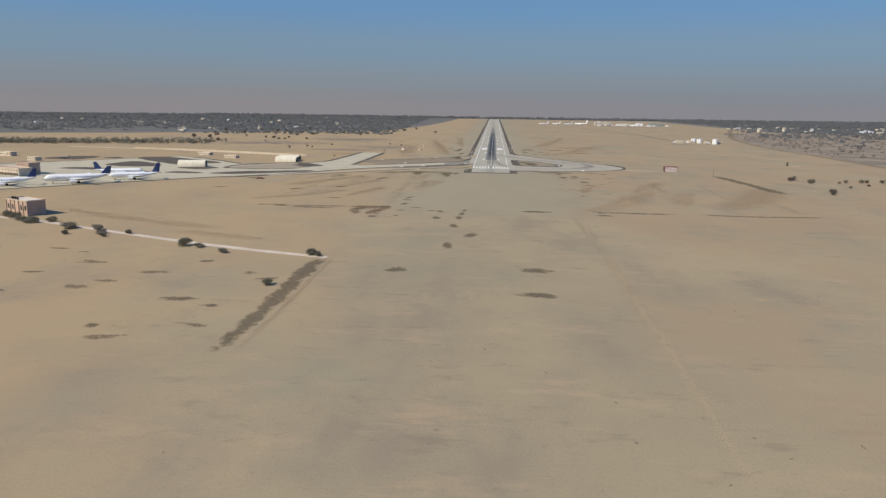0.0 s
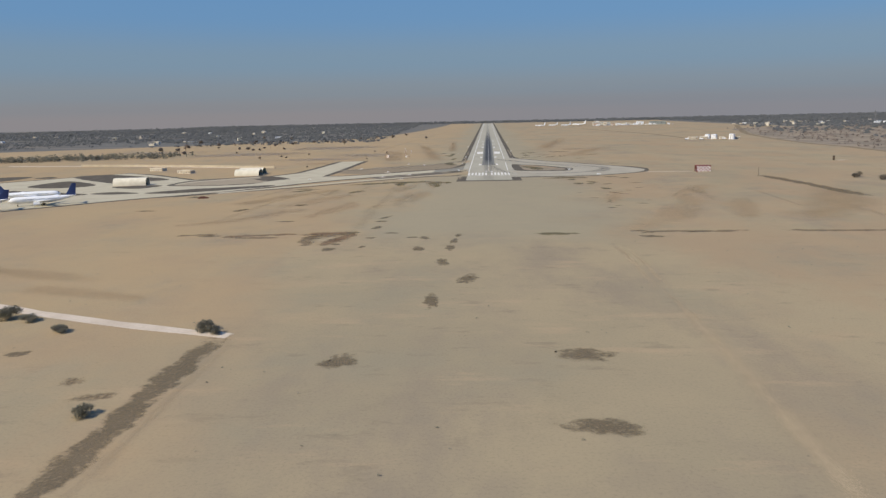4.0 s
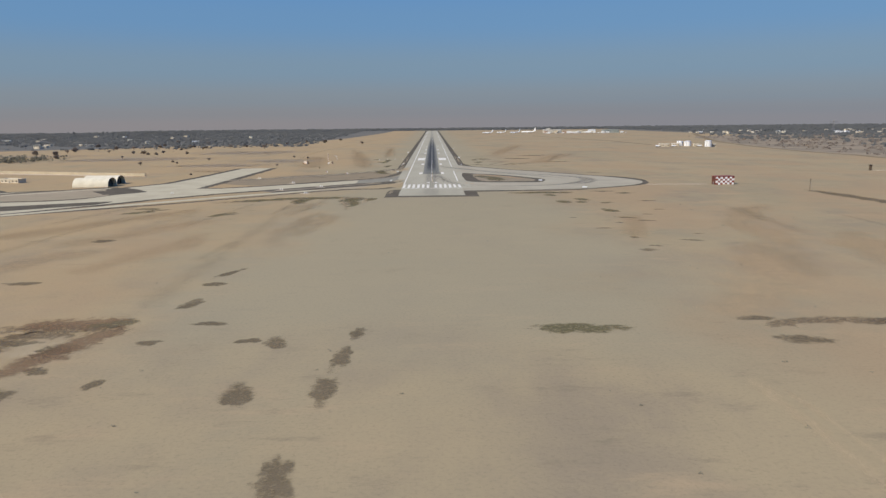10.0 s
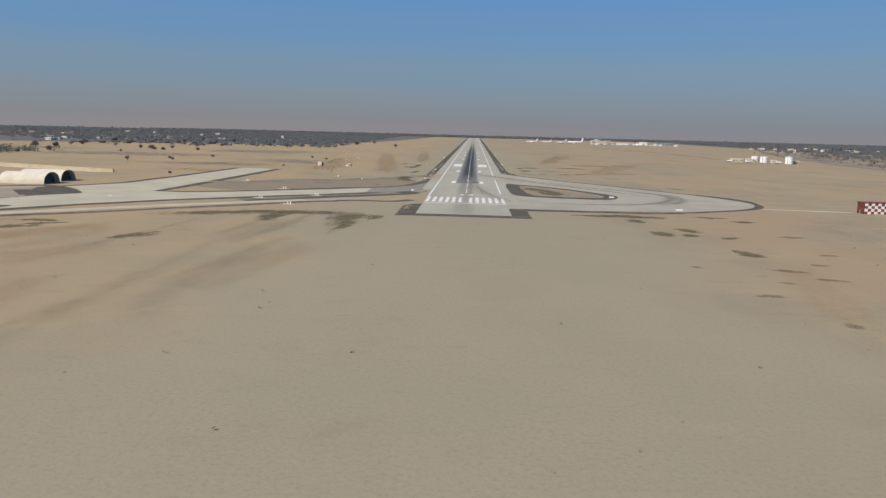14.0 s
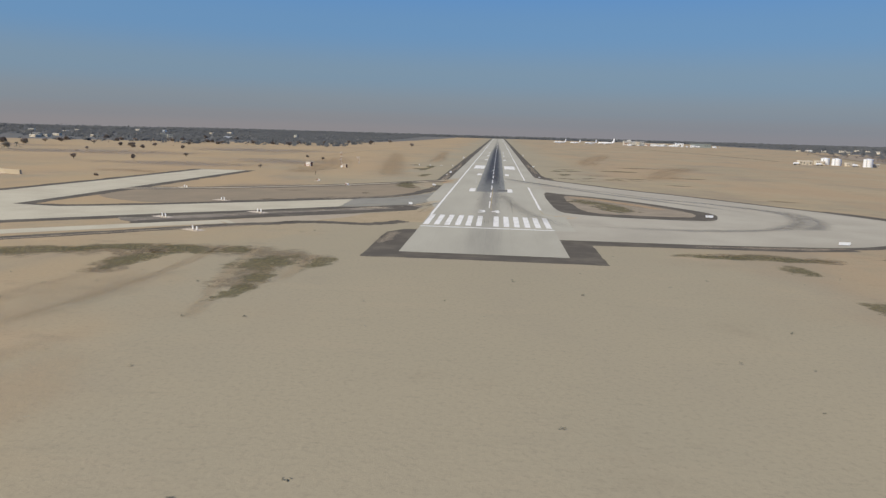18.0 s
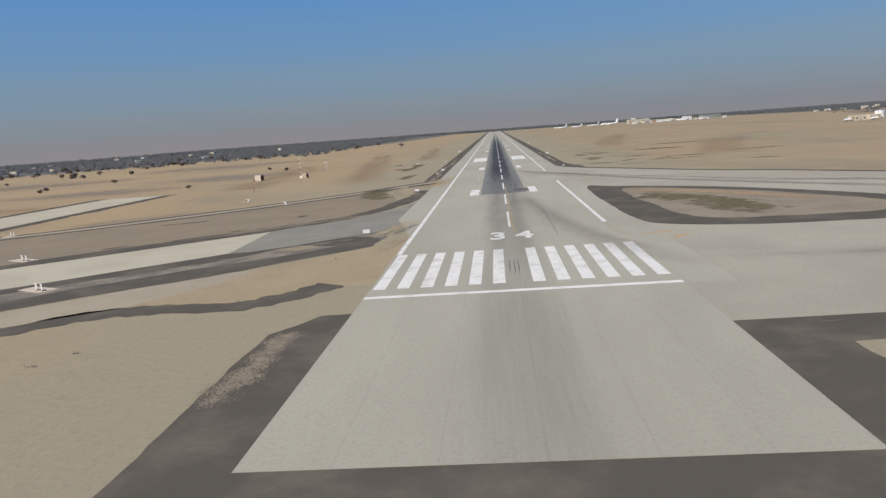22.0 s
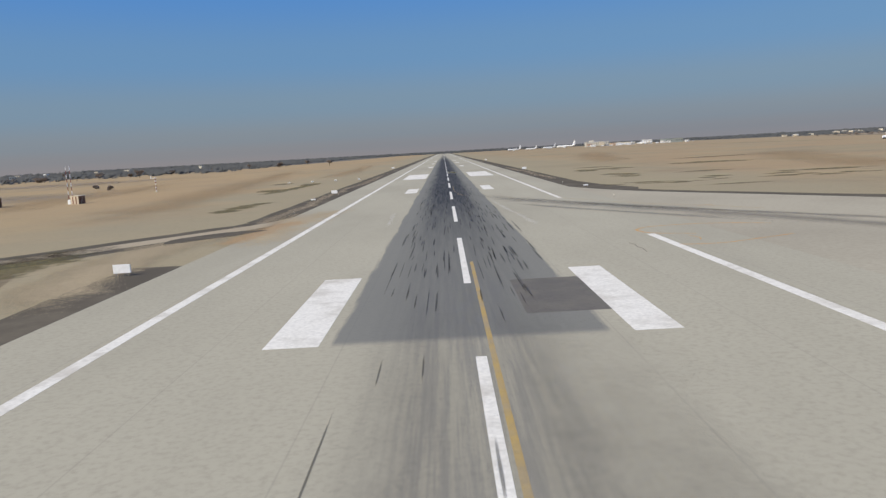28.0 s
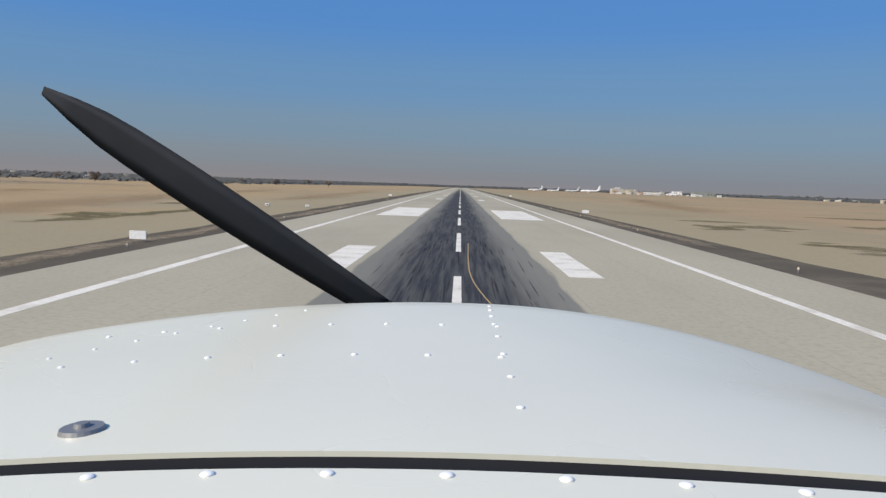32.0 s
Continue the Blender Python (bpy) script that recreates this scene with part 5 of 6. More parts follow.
def airliner(at, heading, length, label, tail_paint, group, fin=1.0):
    ob = thing("airliner", at, label, "airliner", group, turn=heading)
    r, k = length * 0.054, length / 47.0
    h = r + 2.0 * k
    vs, fs = fuselage(length, r)
    body = link_mesh("fuselage", mesh_of("fuselage", [(x, y, z + h) for x, y, z in vs], fs, SKIN, True), ob)
    for i in range(int(length * 0.55)):
        for s in (-1, 1):
            part("window", box((length * 0.3 - i * 1.05, s * (r * 0.985), h + r * 0.22), (0.42, 0.06, 0.5)), GLASS, body)
    part("windscreen", box((length * 0.462, 0, h + r * 0.52), (1.0, r * 0.9, 0.6), 0.1), GLASS, body)
    for s in (-1, 1):
        part("wing", blade((2 * k, s * r * 0.6, h - r * 0.6), (-9 * k, s * 21 * k, h + 1.1 * k), 9.5 * k, 2.4 * k, 1.2 * k, 0.3 * k), SKIN, ob)
        part("tailplane", blade((-length * 0.43, s * 0.3, h + r * 0.6), (-length * 0.48, s * 7.6 * k, h + r * 1.0), 5 * k, 1.8 * k, 0.5 * k, 0.18 * k), SKIN, ob)
        bm = bmesh.new()
        add_tube(bm, (5.5 * k, s * 7.8 * k, h - r * 1.05), (1.2 * k, s * 7.8 * k, h - r * 1.05), 1.35 * k, 1.0 * k, 14)
        add_box(bm, (1.6 * k, s * 7.8 * k, h - r * 0.55), (3.6 * k, 0.35 * k, 1.4 * k), 0.05)
        part("engine", bm, SKIN, ob, "white engine pod")
        bm = bmesh.new()
        add_tube(bm, (-0.5 * k, s * 3.2 * k, h - r * 0.6), (-0.5 * k, s * 3.2 * k, 0.6), 0.28 * k, 0.22 * k, 8)
        for dx in (-1.0, 0.3):
            add_tube(bm, (dx * k, s * 3.2 * k - 0.6, 0.6), (dx * k, s * 3.2 * k + 0.6, 0.6), 0.6, 0.6, 12)
        part("main_gear", bm, BLACK, ob, "black twin wheels on a leg")
    part("fin", blade((-length * 0.415, 0, h + r * 0.7), (-length * 0.485, 0, h + r + 7.2 * k * fin), 7.2 * k, 3.0 * k, 0.6 * k, 0.25 * k, True), tail_paint, ob, "painted tail fin")
    bm = tube((length * 0.36, 0, h - r * 0.7), (length * 0.36, 0, 0.5), 0.2 * k, 0.16 * k, 8)
    add_tube(bm, (length * 0.36, -0.5, 0.45), (length * 0.36, 0.5, 0.45), 0.45, 0.45, 12)
    part("nose_gear", bm, BLACK, ob, "black nose wheels")
    return ob


airliner((-343, -205, Z_PAVE), 207, 47, "white parked airliner with a dark blue tail", BLUE, "stored airliners", 1.2)
airliner((-375, -247, Z_PAVE), 212, 56, "long white parked airliner with blue tail", BLUE, "stored airliners", 0.75)
airliner((-422, -278, Z_PAVE), 213, 47, "white airliner stored by the apron's edge", BLUE, "stored airliners")
airliner((-376, -169, Z_PAVE), 24, 46, "white airliner parked behind the front row", BLUE, "stored airliners")
for x, y, turn, long in ((222, 2430, 190, 44), (282, 2490, 185, 38), (327, 2400, 200, 46), (386, 2440, 175, 58)):
    airliner((x, y, 0), turn, long, "distant white airliner parked at the terminal", WHITE, "terminal airliners", 1.5)

jet = thing("light_aeroplane", (-553, 29, Z_PAVE), "small dark aeroplane parked on the apron", "aeroplane", turn=200)
vs, fs = fuselage(13, 0.9, 14, 10)
link_mesh("fuselage", mesh_of("fuselage", [(x, y, z + 1.8) for x, y, z in vs], fs, STEEL, True), jet)
for s in (-1, 1):
    part("wing", blade((0.5, s * 0.5, 1.9), (-0.5, s * 7, 2.2), 2.4, 1.4, 0.3, 0.15), STEEL, jet)
    part("wheel", tube((-0.6, s * 1.4 - 0.15, 0.35), (-0.6, s * 1.4 + 0.15, 0.35), 0.35), BLACK, jet)
part("fin", blade((-5.4, 0, 2.2), (-6.4, 0, 4.4), 2.2, 1.2, 0.2, 0.1, True), STEEL, jet)


# ---- buildings ----
def block_building(name, at, turn, size, wall, label, category, storeys=2, bays=6, roof=None, canopy=False, group="", piers=False):
    """A flat-roofed block with a parapet, windows in rows and a door."""
    ob = thing(name, at, label, category, group, turn)
    w, d, h = size
    body = part("wall", box((0, 0, h / 2), (w, d, h)), wall, ob)
    part("roof", box((0, 0, h + 0.15), (w + 0.8, d + 0.8, 0.3), 0.05), roof or wall, ob)
    bm = bmesh.new()
    for cx, cy, sx, sy in ((0, d / 2 + 0.2, w + 0.6, 0.3), (0, -d / 2 - 0.2, w + 0.6, 0.3), (w / 2 + 0.2, 0, 0.3, d + 0.1), (-w / 2 - 0.2, 0, 0.3, d + 0.1)):
        add_box(bm, (cx, cy, h + 0.55), (sx, sy, 0.5))
    part("parapet", bm, wall, ob)
    step, sh = w / bays, h / storeys
    for j in range(storeys):
        for i in range(bays):
            x = -w / 2 + (i + 0.5) * step
            if j == 0 and i == bays // 2:
                part("door", box((x, -d / 2 - 0.02, 1.05), (1.2, 0.12, 2.1)), STEEL, ob, "grey metal door")
                continue
            for s in (-1, 1):
                part("window", box((x, s * (d / 2 + 0.01), j * sh + sh * 0.55), (min(step * 0.4, 2.2), 0.1, sh * 0.34)), GLASS, ob)
    if piers:
        for i in range(bays + 1):
            part("pier", box((-w / 2 + i * step, -d / 2 - 0.3, h / 2), (0.7, 0.6, h)), wall, ob)
    if canopy:
        part("canopy", box((0, -d / 2 - 1.6, sh * 0.95), (w * 0.9, 3.0, 0.25), 0.04), roof or wall, ob)
    return ob


b = block_building("concrete_shed", (-304, -430, 0), -28, (25, 12, 9.2), TAN, "tall sandy concrete building by the dirt road", "building", 1, 5, CREAM, piers=True)
for i in range(3):
    part("vent", box((-8 + 3 * i, -4, 10.3), (1.0, 1.0, 2.0), 0.1), BLACK, b, "dark rooftop vent")
block_building("barracks", (-478, -186, 0), -25, (44, 14, 7), CREAM, "cream flat-roofed block behind the apron", "building", 2, 9, TAN, True)
block_building("barracks_upper_house", (-470, -172, 0), -25, (20, 12, 11), TAN, "sandy three-storey block behind the apron", "building", 3, 5)
for x, y in ((-411, 146), (-356, 99)):
    block_building("store_hut", (x, y, 0), -18, (19, 8, 2.9), CREAM, "low cream store hut near the hangars", "building", 1, 5, WHITEWASH, group="store huts")
block_building("guard_house", (-570, -7, 0), -20, (14, 9, 4), CREAM, "small cream house by the far apron", "building", 1, 4)
block_building("guard_house", (-650, 60, 0), -20, (22, 9, 5), CREAM, "pale house beyond the far apron", "building", 1, 5)

bank = ribbon("boundary_wall", [(-573, 258), (-500, 243), (-400, 211), (-268, 161)], 1.2, 2.6, WALL_SAND, "long pale wall behind the hangars", thick=2.7, category="wall")


def arched_hangar(name, at, turn, length, span, height, label, skin, group=""):
    """A barrel-vaulted hangar, open at the end that faces +x."""
    ob = thing(name, at, label, "hangar", group, turn)
    n = 16
    arc = [(span / 2 * math.cos(math.pi * i / n), height * math.sin(math.pi * i / n) ** 0.75) for i in range(n + 1)]
    inner_arc = [(y * 0.965, z * 0.965) for y, z in arc]
    ribs = 7
    for j in range(ribs):
        x0, x1 = (-length / 2 + length * j / ribs, -length / 2 + length * (j + 1) / ribs)
        vs = [(x, y, z) for x in (x0 + 0.012, x1 - 0.012) for y, z in arc + inner_arc]
        m, fs = len(arc) * 2, []
        for i in range(n):
            fs += [(i, i + 1, m + i + 1, m + i), (n + 1 + i, m + n + 1 + i, m + n + 2 + i, n + 2 + i), (i, n + 1 + i, n + 2 + i, i + 1), (m + i, m + i + 1, m + n + 2 + i, m + n + 1 + i)]
        link_mesh("roof_panel", mesh_of("roof_panel", vs, fs, skin), ob)
    bm = bmesh.new()
    bm.faces.new([bm.verts.new((-length / 2 + 0.3, y * 0.95, z * 0.95)) for y, z in arc])
    bmesh.ops.solidify(bm, geom=bm.faces[:], thickness=0.2)
    part("end_wall", bm, SHADE_IN, ob)
    # set-back sheet whose grey includes the opening's shade
    bm = bmesh.new()
    bm.faces.new([bm.verts.new((length / 2 - 3.0, y * 0.95, z * 0.95)) for y, z in arc])
    bmesh.ops.solidify(bm, geom=bm.faces[:], thickness=0.15)
    part("door_curtain", bm, SHADE_IN, ob, "shaded grey hangar doors")
    for s in (-1, 1):
        part("plinth", box((0, s * span / 2, 0.35), (length, 0.7, 0.7), 0.05), CREAM, ob)
    return ob


arched_hangar("hangar", (-264.8, 50, 0), 2, 27, 18, 6.9, "whitewashed barrel-vaulted hangar with shaded open end", WHITEWASH, "twin hangars")
arched_hangar("hangar", (-268, 74, 0), 2, 27, 18, 6.9, "whitewashed barrel-vaulted hangar with shaded open end", WHITEWASH, "twin hangars")
arched_hangar("fabric_shelter", (-350, -48, Z_PAVE), 10, 31, 15, 7.4, "pale fabric aircraft shelter on the apron", WHITEWASH)

# checkered huts
def checks(ob, wide, high, cols, rows, y, face="front", x=0.0, paint=None):
    """Red and white painted squares, each a thin plate on a wall."""
    sx, sz = wide / cols, high / rows
    for i, j in itertools.product(range(cols), range(rows)):
        u = -wide / 2 + (i + 0.5) * sx
        place, size = ((u + x, y, (j + 0.5) * sz), (sx, 0.08, sz)) if face == "front" else ((y, u + x, (j + 0.5) * sz), (0.08, sx, sz))
        part("check_plate", box(place, size), WHITE if (i + j) % 2 else paint or RED, ob)


hut = thing("checkered_hut", (215, 9, 0), "long hut painted in red and white checks", "hut", turn=4)
part("wall", box((0, 0, 2.9), (14, 6.6, 5.8)), MAROON, hut)
part("roof", box((0, 0, 6.0), (14.6, 7.2, 0.4), 0.06), RED, hut, "faded red flat roof")
checks(hut, 14, 5.8, 8, 4, -3.35)
part("side_door", box((-7.02, 0.5, 1.1), (0.12, 1.2, 2.2)), STEEL, hut)
part("doorstep", box((0, -4.6, 0.15), (4, 2, 0.3)), CONCRETE, hut)
hut = thing("checkered_hut", (-150, 350, 0), "small transmitter hut with faded orange and white checks", "hut", turn=-10)
part("wall", box((0, 0, 1.6), (4.1, 4.1, 3.2)), WHITE, hut)
part("roof", box((0, 0, 3.3), (4.4, 4.4, 0.22), 0.05), CREAM, hut)
checks(hut, 4.1, 3.2, 6, 5, -2.1, paint=ORANGE)
# brown plate; the shaded side's darkness is put into its colour
part("side_wall", box((2.1, 0, 1.6), (0.08, 4.0, 3.2)), RUST, hut, "brown side wall with shade in its colour")
part("annex", box((-2.8, 0, 0.7), (1.5, 2.2, 1.4), 0.05), RUST, hut, "low rusty annex")
for x in (-1.2, 1.2):
    part("roof_post", tube((x, 0, 3.4), (x, 0, 4.0), 0.1), RED, hut)
hut = thing("striped_hut", (-120, 347, 0), "small hut with red and white upright stripes", "hut", turn=-15)
part("wall", box((0, 0, 1.25), (3.0, 3.0, 2.5)), CREAM, hut)
part("roof", box((0, 0, 2.6), (3.3, 3.3, 0.2), 0.04), CREAM, hut)
for i in range(5):
    part("stripe", box((1.52, -1.2 + i * 0.6, 1.25), (0.06, 0.42, 2.4)), RUST, hut)
    if i % 2:
        part("stripe", box((-1.2 + i * 0.6, -1.52, 1.25), (0.42, 0.06, 2.4)), RUST, hut)
part("cabinet", box((-2.2, -1.0, 0.7), (1.0, 1.0, 1.4), 0.04), WHITE, hut)


def banded_mast(x, y, high, radius, label, arms=False, bands=9, category="mast"):
    ob = thing("antenna_mast", (x, y, 0), label, category)
    part("base", box((0, 0, 0.15), (1.4, 1.4, 0.3)), CONCRETE, ob)
    for i in range(bands):
        part("mast_section", tube((0, 0, 0.3 + (high - 0.3) * i / bands), (0, 0, 0.3 + (high - 0.3) * (i + 1) / bands), radius, radius * 0.95, 8), RED if i % 2 else WHITE, ob)
    if arms:
        part("crossarm", box((-0.7, 0, high - 0.5), (2.4, 0.16, 0.16)), WHITE, ob)
        part("antenna", box((-1.7, 0, high - 0.1), (0.3, 0.3, 0.9), 0.04), WHITE, ob)
    return ob


banded_mast(-123.9, 349, 12.2, 0.11, "tall white and red antenna pole beside the hut")
banded_mast(-123.2, 350, 12.2, 0.11, "tall white and red antenna pole beside the hut")
banded_mast(-122, 417, 6.4, 0.18, "red and white wind mast with a crossarm", True)
pole = thing("wooden_pole", (248, -53, 0), "thin weathered wooden pole beside the weedy ditch", "pole")
part("shaft", tube((0, 0, -0.2), (0, 0, 8.5), 0.16, 0.1, 8), BARK, pole)
part("crossbar", box((0, 0, 7.6), (1.6, 0.12, 0.14)), BARK, pole)
part("stay", tube((1.8, 0, 0), (0.1, 0, 6.2), 0.05, 0.05, 6), STEEL, pole)
m = thing("field_marker", (-118, 243, 0), "short dark marker post in the field", "post")
part("shaft", tube((0, 0, -0.1), (0, 0, 2.1), 0.16, 0.12, 8), BARK, m)
part("cap", box((0, 0, 2.2), (0.6, 0.2, 0.4), 0.03), RUST, m)
m = thing("dark_post", (401, 137, 0), "squat dark brick post on the plain", "post")
part("shaft", box((0, 0, 2.4), (1.8, 1.8, 4.8), 0.1), BARK, m)
part("cap", box((0, 0, 4.9), (2.6, 2.6, 0.3), 0.05), BLACK, m)
part("slab", box((9, -2, 0.06), (12, 5, 0.12)), GRAVEL, m)


# ---- airfield signs, lights and markers ----
def marker_board(x, y, turn=0, wide=1.65, high=0.85):
    ob = thing("marker_board", (x, y, Z_DARK), "plain white marker board on short legs", "sign", "runway marker boards", turn)
    part("panel", box((0, 0, 0.28 + high / 2), (wide, 0.16, high), 0.02), WHITE, ob)
    for s in (-1, 1):
        part("leg", tube((s * wide * 0.35, 0, 0), (s * wide * 0.35, 0, 0.32), 0.04), STEEL, ob)
    return ob


for x, y, wide in ((-33.3, 68, 1.6), (-33.2, 181, 1.7), (-32.6, 317, 1.7), (36, 455, 2.0), (87, 57, 3.0), (109, -9, 3.4), (-38, 640, 1.7), (38, 800, 1.7)):
    marker_board(x, y, 0, wide)
for x, y in ((-33.7, 289), (32.6, 288.4)):
    marker_board(x, y, 0, 1.15, 0.3)
for x in (-38, -48, -58, -68):
    ob = thing("approach_light_unit", (x, 425, 0), "low white approach slope light box", "light", "slope lights")
    part("housing", box((0, 0, 0.62), (1.0, 0.8, 0.5), 0.05), WHITE, ob)
    part("lens", box((0, -0.41, 0.6), (0.6, 0.04, 0.16)), GLASS, ob)
    for s in (-1, 1):
        part("leg", tube((s * 0.3, 0, 0), (s * 0.3, 0, 0.45), 0.04), STEEL, ob)
for x, y, turn in ((-102.5, 188, -25), (-80.3, 163, -25)):
    ob = thing("taxiway_sign", (x, y, 0), "white taxiway sign with a rusty red face on a concrete pad", "sign", "taxiway signs", turn)
    part("pad", box((0, 0, 0.06), (4.6, 2.0, 0.12)), CONCRETE, ob)
    part("cabinet", box((0, 0, 0.6), (1.9, 0.5, 0.85), 0.04), WHITE, ob)
    part("face", box((-0.2, -0.26, 0.6), (1.3, 0.03, 0.62)), RUST, ob, "faded rusty red face")
    for s in (-1, 1):
        part("end_post", box((s * 1.0, 0, 0.55), (0.1, 0.6, 1.0)), RED if s < 0 else WHITE, ob)
for x, y in ((-108, -2), (-86, -29), (-111, 59), (-83, 21), (-150, 112), (-180, -20)):
    ob = thing("cable_marker", (x, y, 0), "pair of leaning white marker panels", "marker", "white marker pairs", -30)
    for s in (-1, 1):
        bm = box((0, 0, 0), (0.55, 0.12, 1.35), 0.02)
        bmesh.ops.transform(bm, matrix=pose(s * 0.9, 0, 0.68, 14, 18, 0), verts=bm.verts)
        part("panel", bm, WHITE, ob)
        part("foot", box((s * 0.9, 0.1, 0.12), (0.7, 0.8, 0.16)), CONCRETE, ob)
    part("slab", box((-1.5, 0.4, 0.02), (7.5, 3.4, 0.04)), GRAVEL, ob, "pale concrete pad under it")
for side, i in itertools.product((-1, 1), range(24)):
    x, y = side * 30.5, 250 + i * 60
    ob = thing("runway_edge_light", (x, y, Z_DARK), "small runway edge light on a stem", "light", "runway edge lights")
    part("stem", tube((0, 0, 0), (0, 0, 0.32), 0.05, 0.05, 6), STEEL, ob)
    part("lamp", tube((0, 0, 0.3), (0, 0, 0.5), 0.12, 0.07, 8), CREAM, ob)


# ---- fuel depot ----
def fuel_tank(x, y, radius, high):
    ob = thing("fuel_tank", (x, y, 0), "white cylindrical fuel tank with a shallow roof", "tank", "fuel tanks")
    part("shell", tube((0, 0, 0), (0, 0, high), radius, radius, 32), WHITE, ob)
    part("roof", tube((0, 0, high), (0, 0, high + 0.9), radius + 0.1, 0.3, 32), WHITE, ob)
    for j in range(1, 4):
        part("hoop", tube((0, 0, high * j / 4 - 0.08), (0, 0, high * j / 4 + 0.08), radius + 0.06, radius + 0.06, 32), CREAM, ob)
    part("ladder", box((-radius * 0.7, -radius * 0.76, high / 2), (0.6, 0.2, high)), STEEL, ob)
    part("plinth", tube((0, 0, -0.1), (0, 0, 0.3), radius + 0.6, radius + 0.6, 32), CONCRETE, ob)
    return ob


fuel_tank(486, 764, 5.8, 10.5)
fuel_tank(462, 800, 6.0, 9.0)
fuel_tank(452, 812, 5.5, 9.0)
for x, y, s in ((416, 790, (17, 8, 5)), (442, 806, (12, 8, 5)), (474, 790, (9, 6, 4)), (497, 772, (11, 7, 4))):
    block_building("depot_shed", (x, y, 0), 0, s, CREAM, "pale shed beside the fuel tanks", "shed", 1, 4, WHITE, group="depot sheds")
for x, y in ((431, 780), (404, 786), (474, 772)):
    ob = thing("tanker_lorry", (x, y, 0), "pale fuel lorry parked by the tanks", "lorry", "fuel lorries")
    part("tank", tube((-4, 0, 1.9), (2.6, 0, 1.9), 1.2, 1.2, 16), WHITE, ob)
    part("cab", box((4.1, 0, 1.7), (2.0, 2.3, 2.2), 0.2), CREAM, ob)
    part("chassis", box((0.2, 0, 0.7), (9.2, 1.0, 0.3)), BLACK, ob)
    for wx, s in itertools.product((-3, -1.8, 3.9), (-1, 1)):
        part("wheel", tube((wx, s * 0.85, 0.5), (wx, s * 1.2, 0.5), 0.5, 0.5, 12), BLACK, ob)


# a heap of dark rubble by the apron
rnd = random.Random(83)
heap = thing("rubble_heap", (-229, -174, 0), "low heap of dark reddish rubble on the plain", "rubble", turn=12)
vs, fs = [], []
for j in range(6):
    for i in range(18):
        a, q = i * 0.349, j / 5
        r = 1.0 - 0.92 * q + rnd.uniform(-0.08, 0.08)
        vs.append((4.6 * r * math.cos(a), 2.6 * r * math.sin(a), -0.1 + 1.75 * math.sin(q * 1.5) * rnd.uniform(0.8, 1.1)))
        if j:
            k = 18 * j
            fs.append((k - 18 + i, k - 18 + (i + 1) % 18, k + (i + 1) % 18, k + i))
fs.append(tuple(range(90, 108)))
link_mesh("mound", mesh_of("mound", vs, fs, DARK_RED), heap)
for k in range(9):
    bm = box((0, 0, 0), (rnd.uniform(0.5, 1.3), rnd.uniform(0.4, 0.9), rnd.uniform(0.3, 0.7)), 0.06)
    bmesh.ops.transform(bm, matrix=pose(rnd.uniform(-4.2, 4.2), rnd.uniform(-2.6, 1.0), rnd.uniform(0.3, 0.9), rnd.uniform(-40, 40), rnd.uniform(-40, 40), rnd.uniform(0, 180)), verts=bm.verts)
    part("block", bm, DARK_RED if k % 3 else RUST, heap)


# ---- terminal, town and distance ----
t = block_building("terminal", (475, 2400, 0), 0, (70, 26, 14), PALE_STONE, "distant pale grey airport terminal with rows of windows", "terminal", 4, 14, WHITE, True)
part("control_room", box((-16, 0, 16.5), (14, 12, 5), 0.3), PALE_STONE, t)
block_building("terminal_wing", (552, 2400, 0), 0, (80, 24, 8), WHITEWASH, "low pale wing beside the terminal", "terminal", 2, 10, WHITE)
block_building("cargo_shed", (707, 2400, 0), 0, (62, 30, 12), GREEN_SHEET, "wide grey-green cargo shed far off", "shed", 1, 8, GREEN_SHEET)
for x, y, w, h in ((540, 2380, 18, 6), (562, 2350, 12, 5), (610, 2370, 16, 7), (668, 2360, 12, 6), (748, 2380, 10, 5), (452, 2340, 14, 5)):
    block_building("airport_store", (x, y, 0), 0, (w, 10, h), WHITE, "small white store near the terminal", "building", 1, 3, WHITE, group="airport stores")
for x, y, turn in ((548, 2320, 195), (598, 2330, 170)):
    airliner((x, y, 0), turn, 36, "distant white airliner parked at the terminal", WHITE, "terminal airliners")
block_building("hangar_block", (640, 2430, 0), 0, (26, 20, 12), WHITE, "white hangar block near the terminal", "shed", 2, 4)
rnd = random.Random(57)
for i in range(16):
    ob = thing("airport_van", (rnd.uniform(436, 760), rnd.uniform(2318, 2372), 0), "white airport van near the terminal", "van", "airport vans", rnd.choice((0, 0, 180, 90)))
    long = rnd.uniform(5, 9)
    part("body", box((-0.6, 0, 1.75), (long, 2.3, 2.3), 0.1), rnd.choice((WHITE, WHITE, CREAM, GREY_SHEET)), ob)
    part("cab", box((long / 2 + 0.2, 0, 1.4), (1.6, 2.2, 1.7), 0.15), WHITE, ob)
    part("windscreen", box((long / 2 + 0.98, 0, 1.8), (0.08, 1.9, 0.7)), GLASS, ob)
    for wx, sgn in itertools.product((-long * 0.35, long * 0.42), (-1, 1)):
        part("wheel", tube((wx, sgn * 0.85, 0.45), (wx, sgn * 1.15, 0.45), 0.45, 0.45, 10), BLACK, ob)
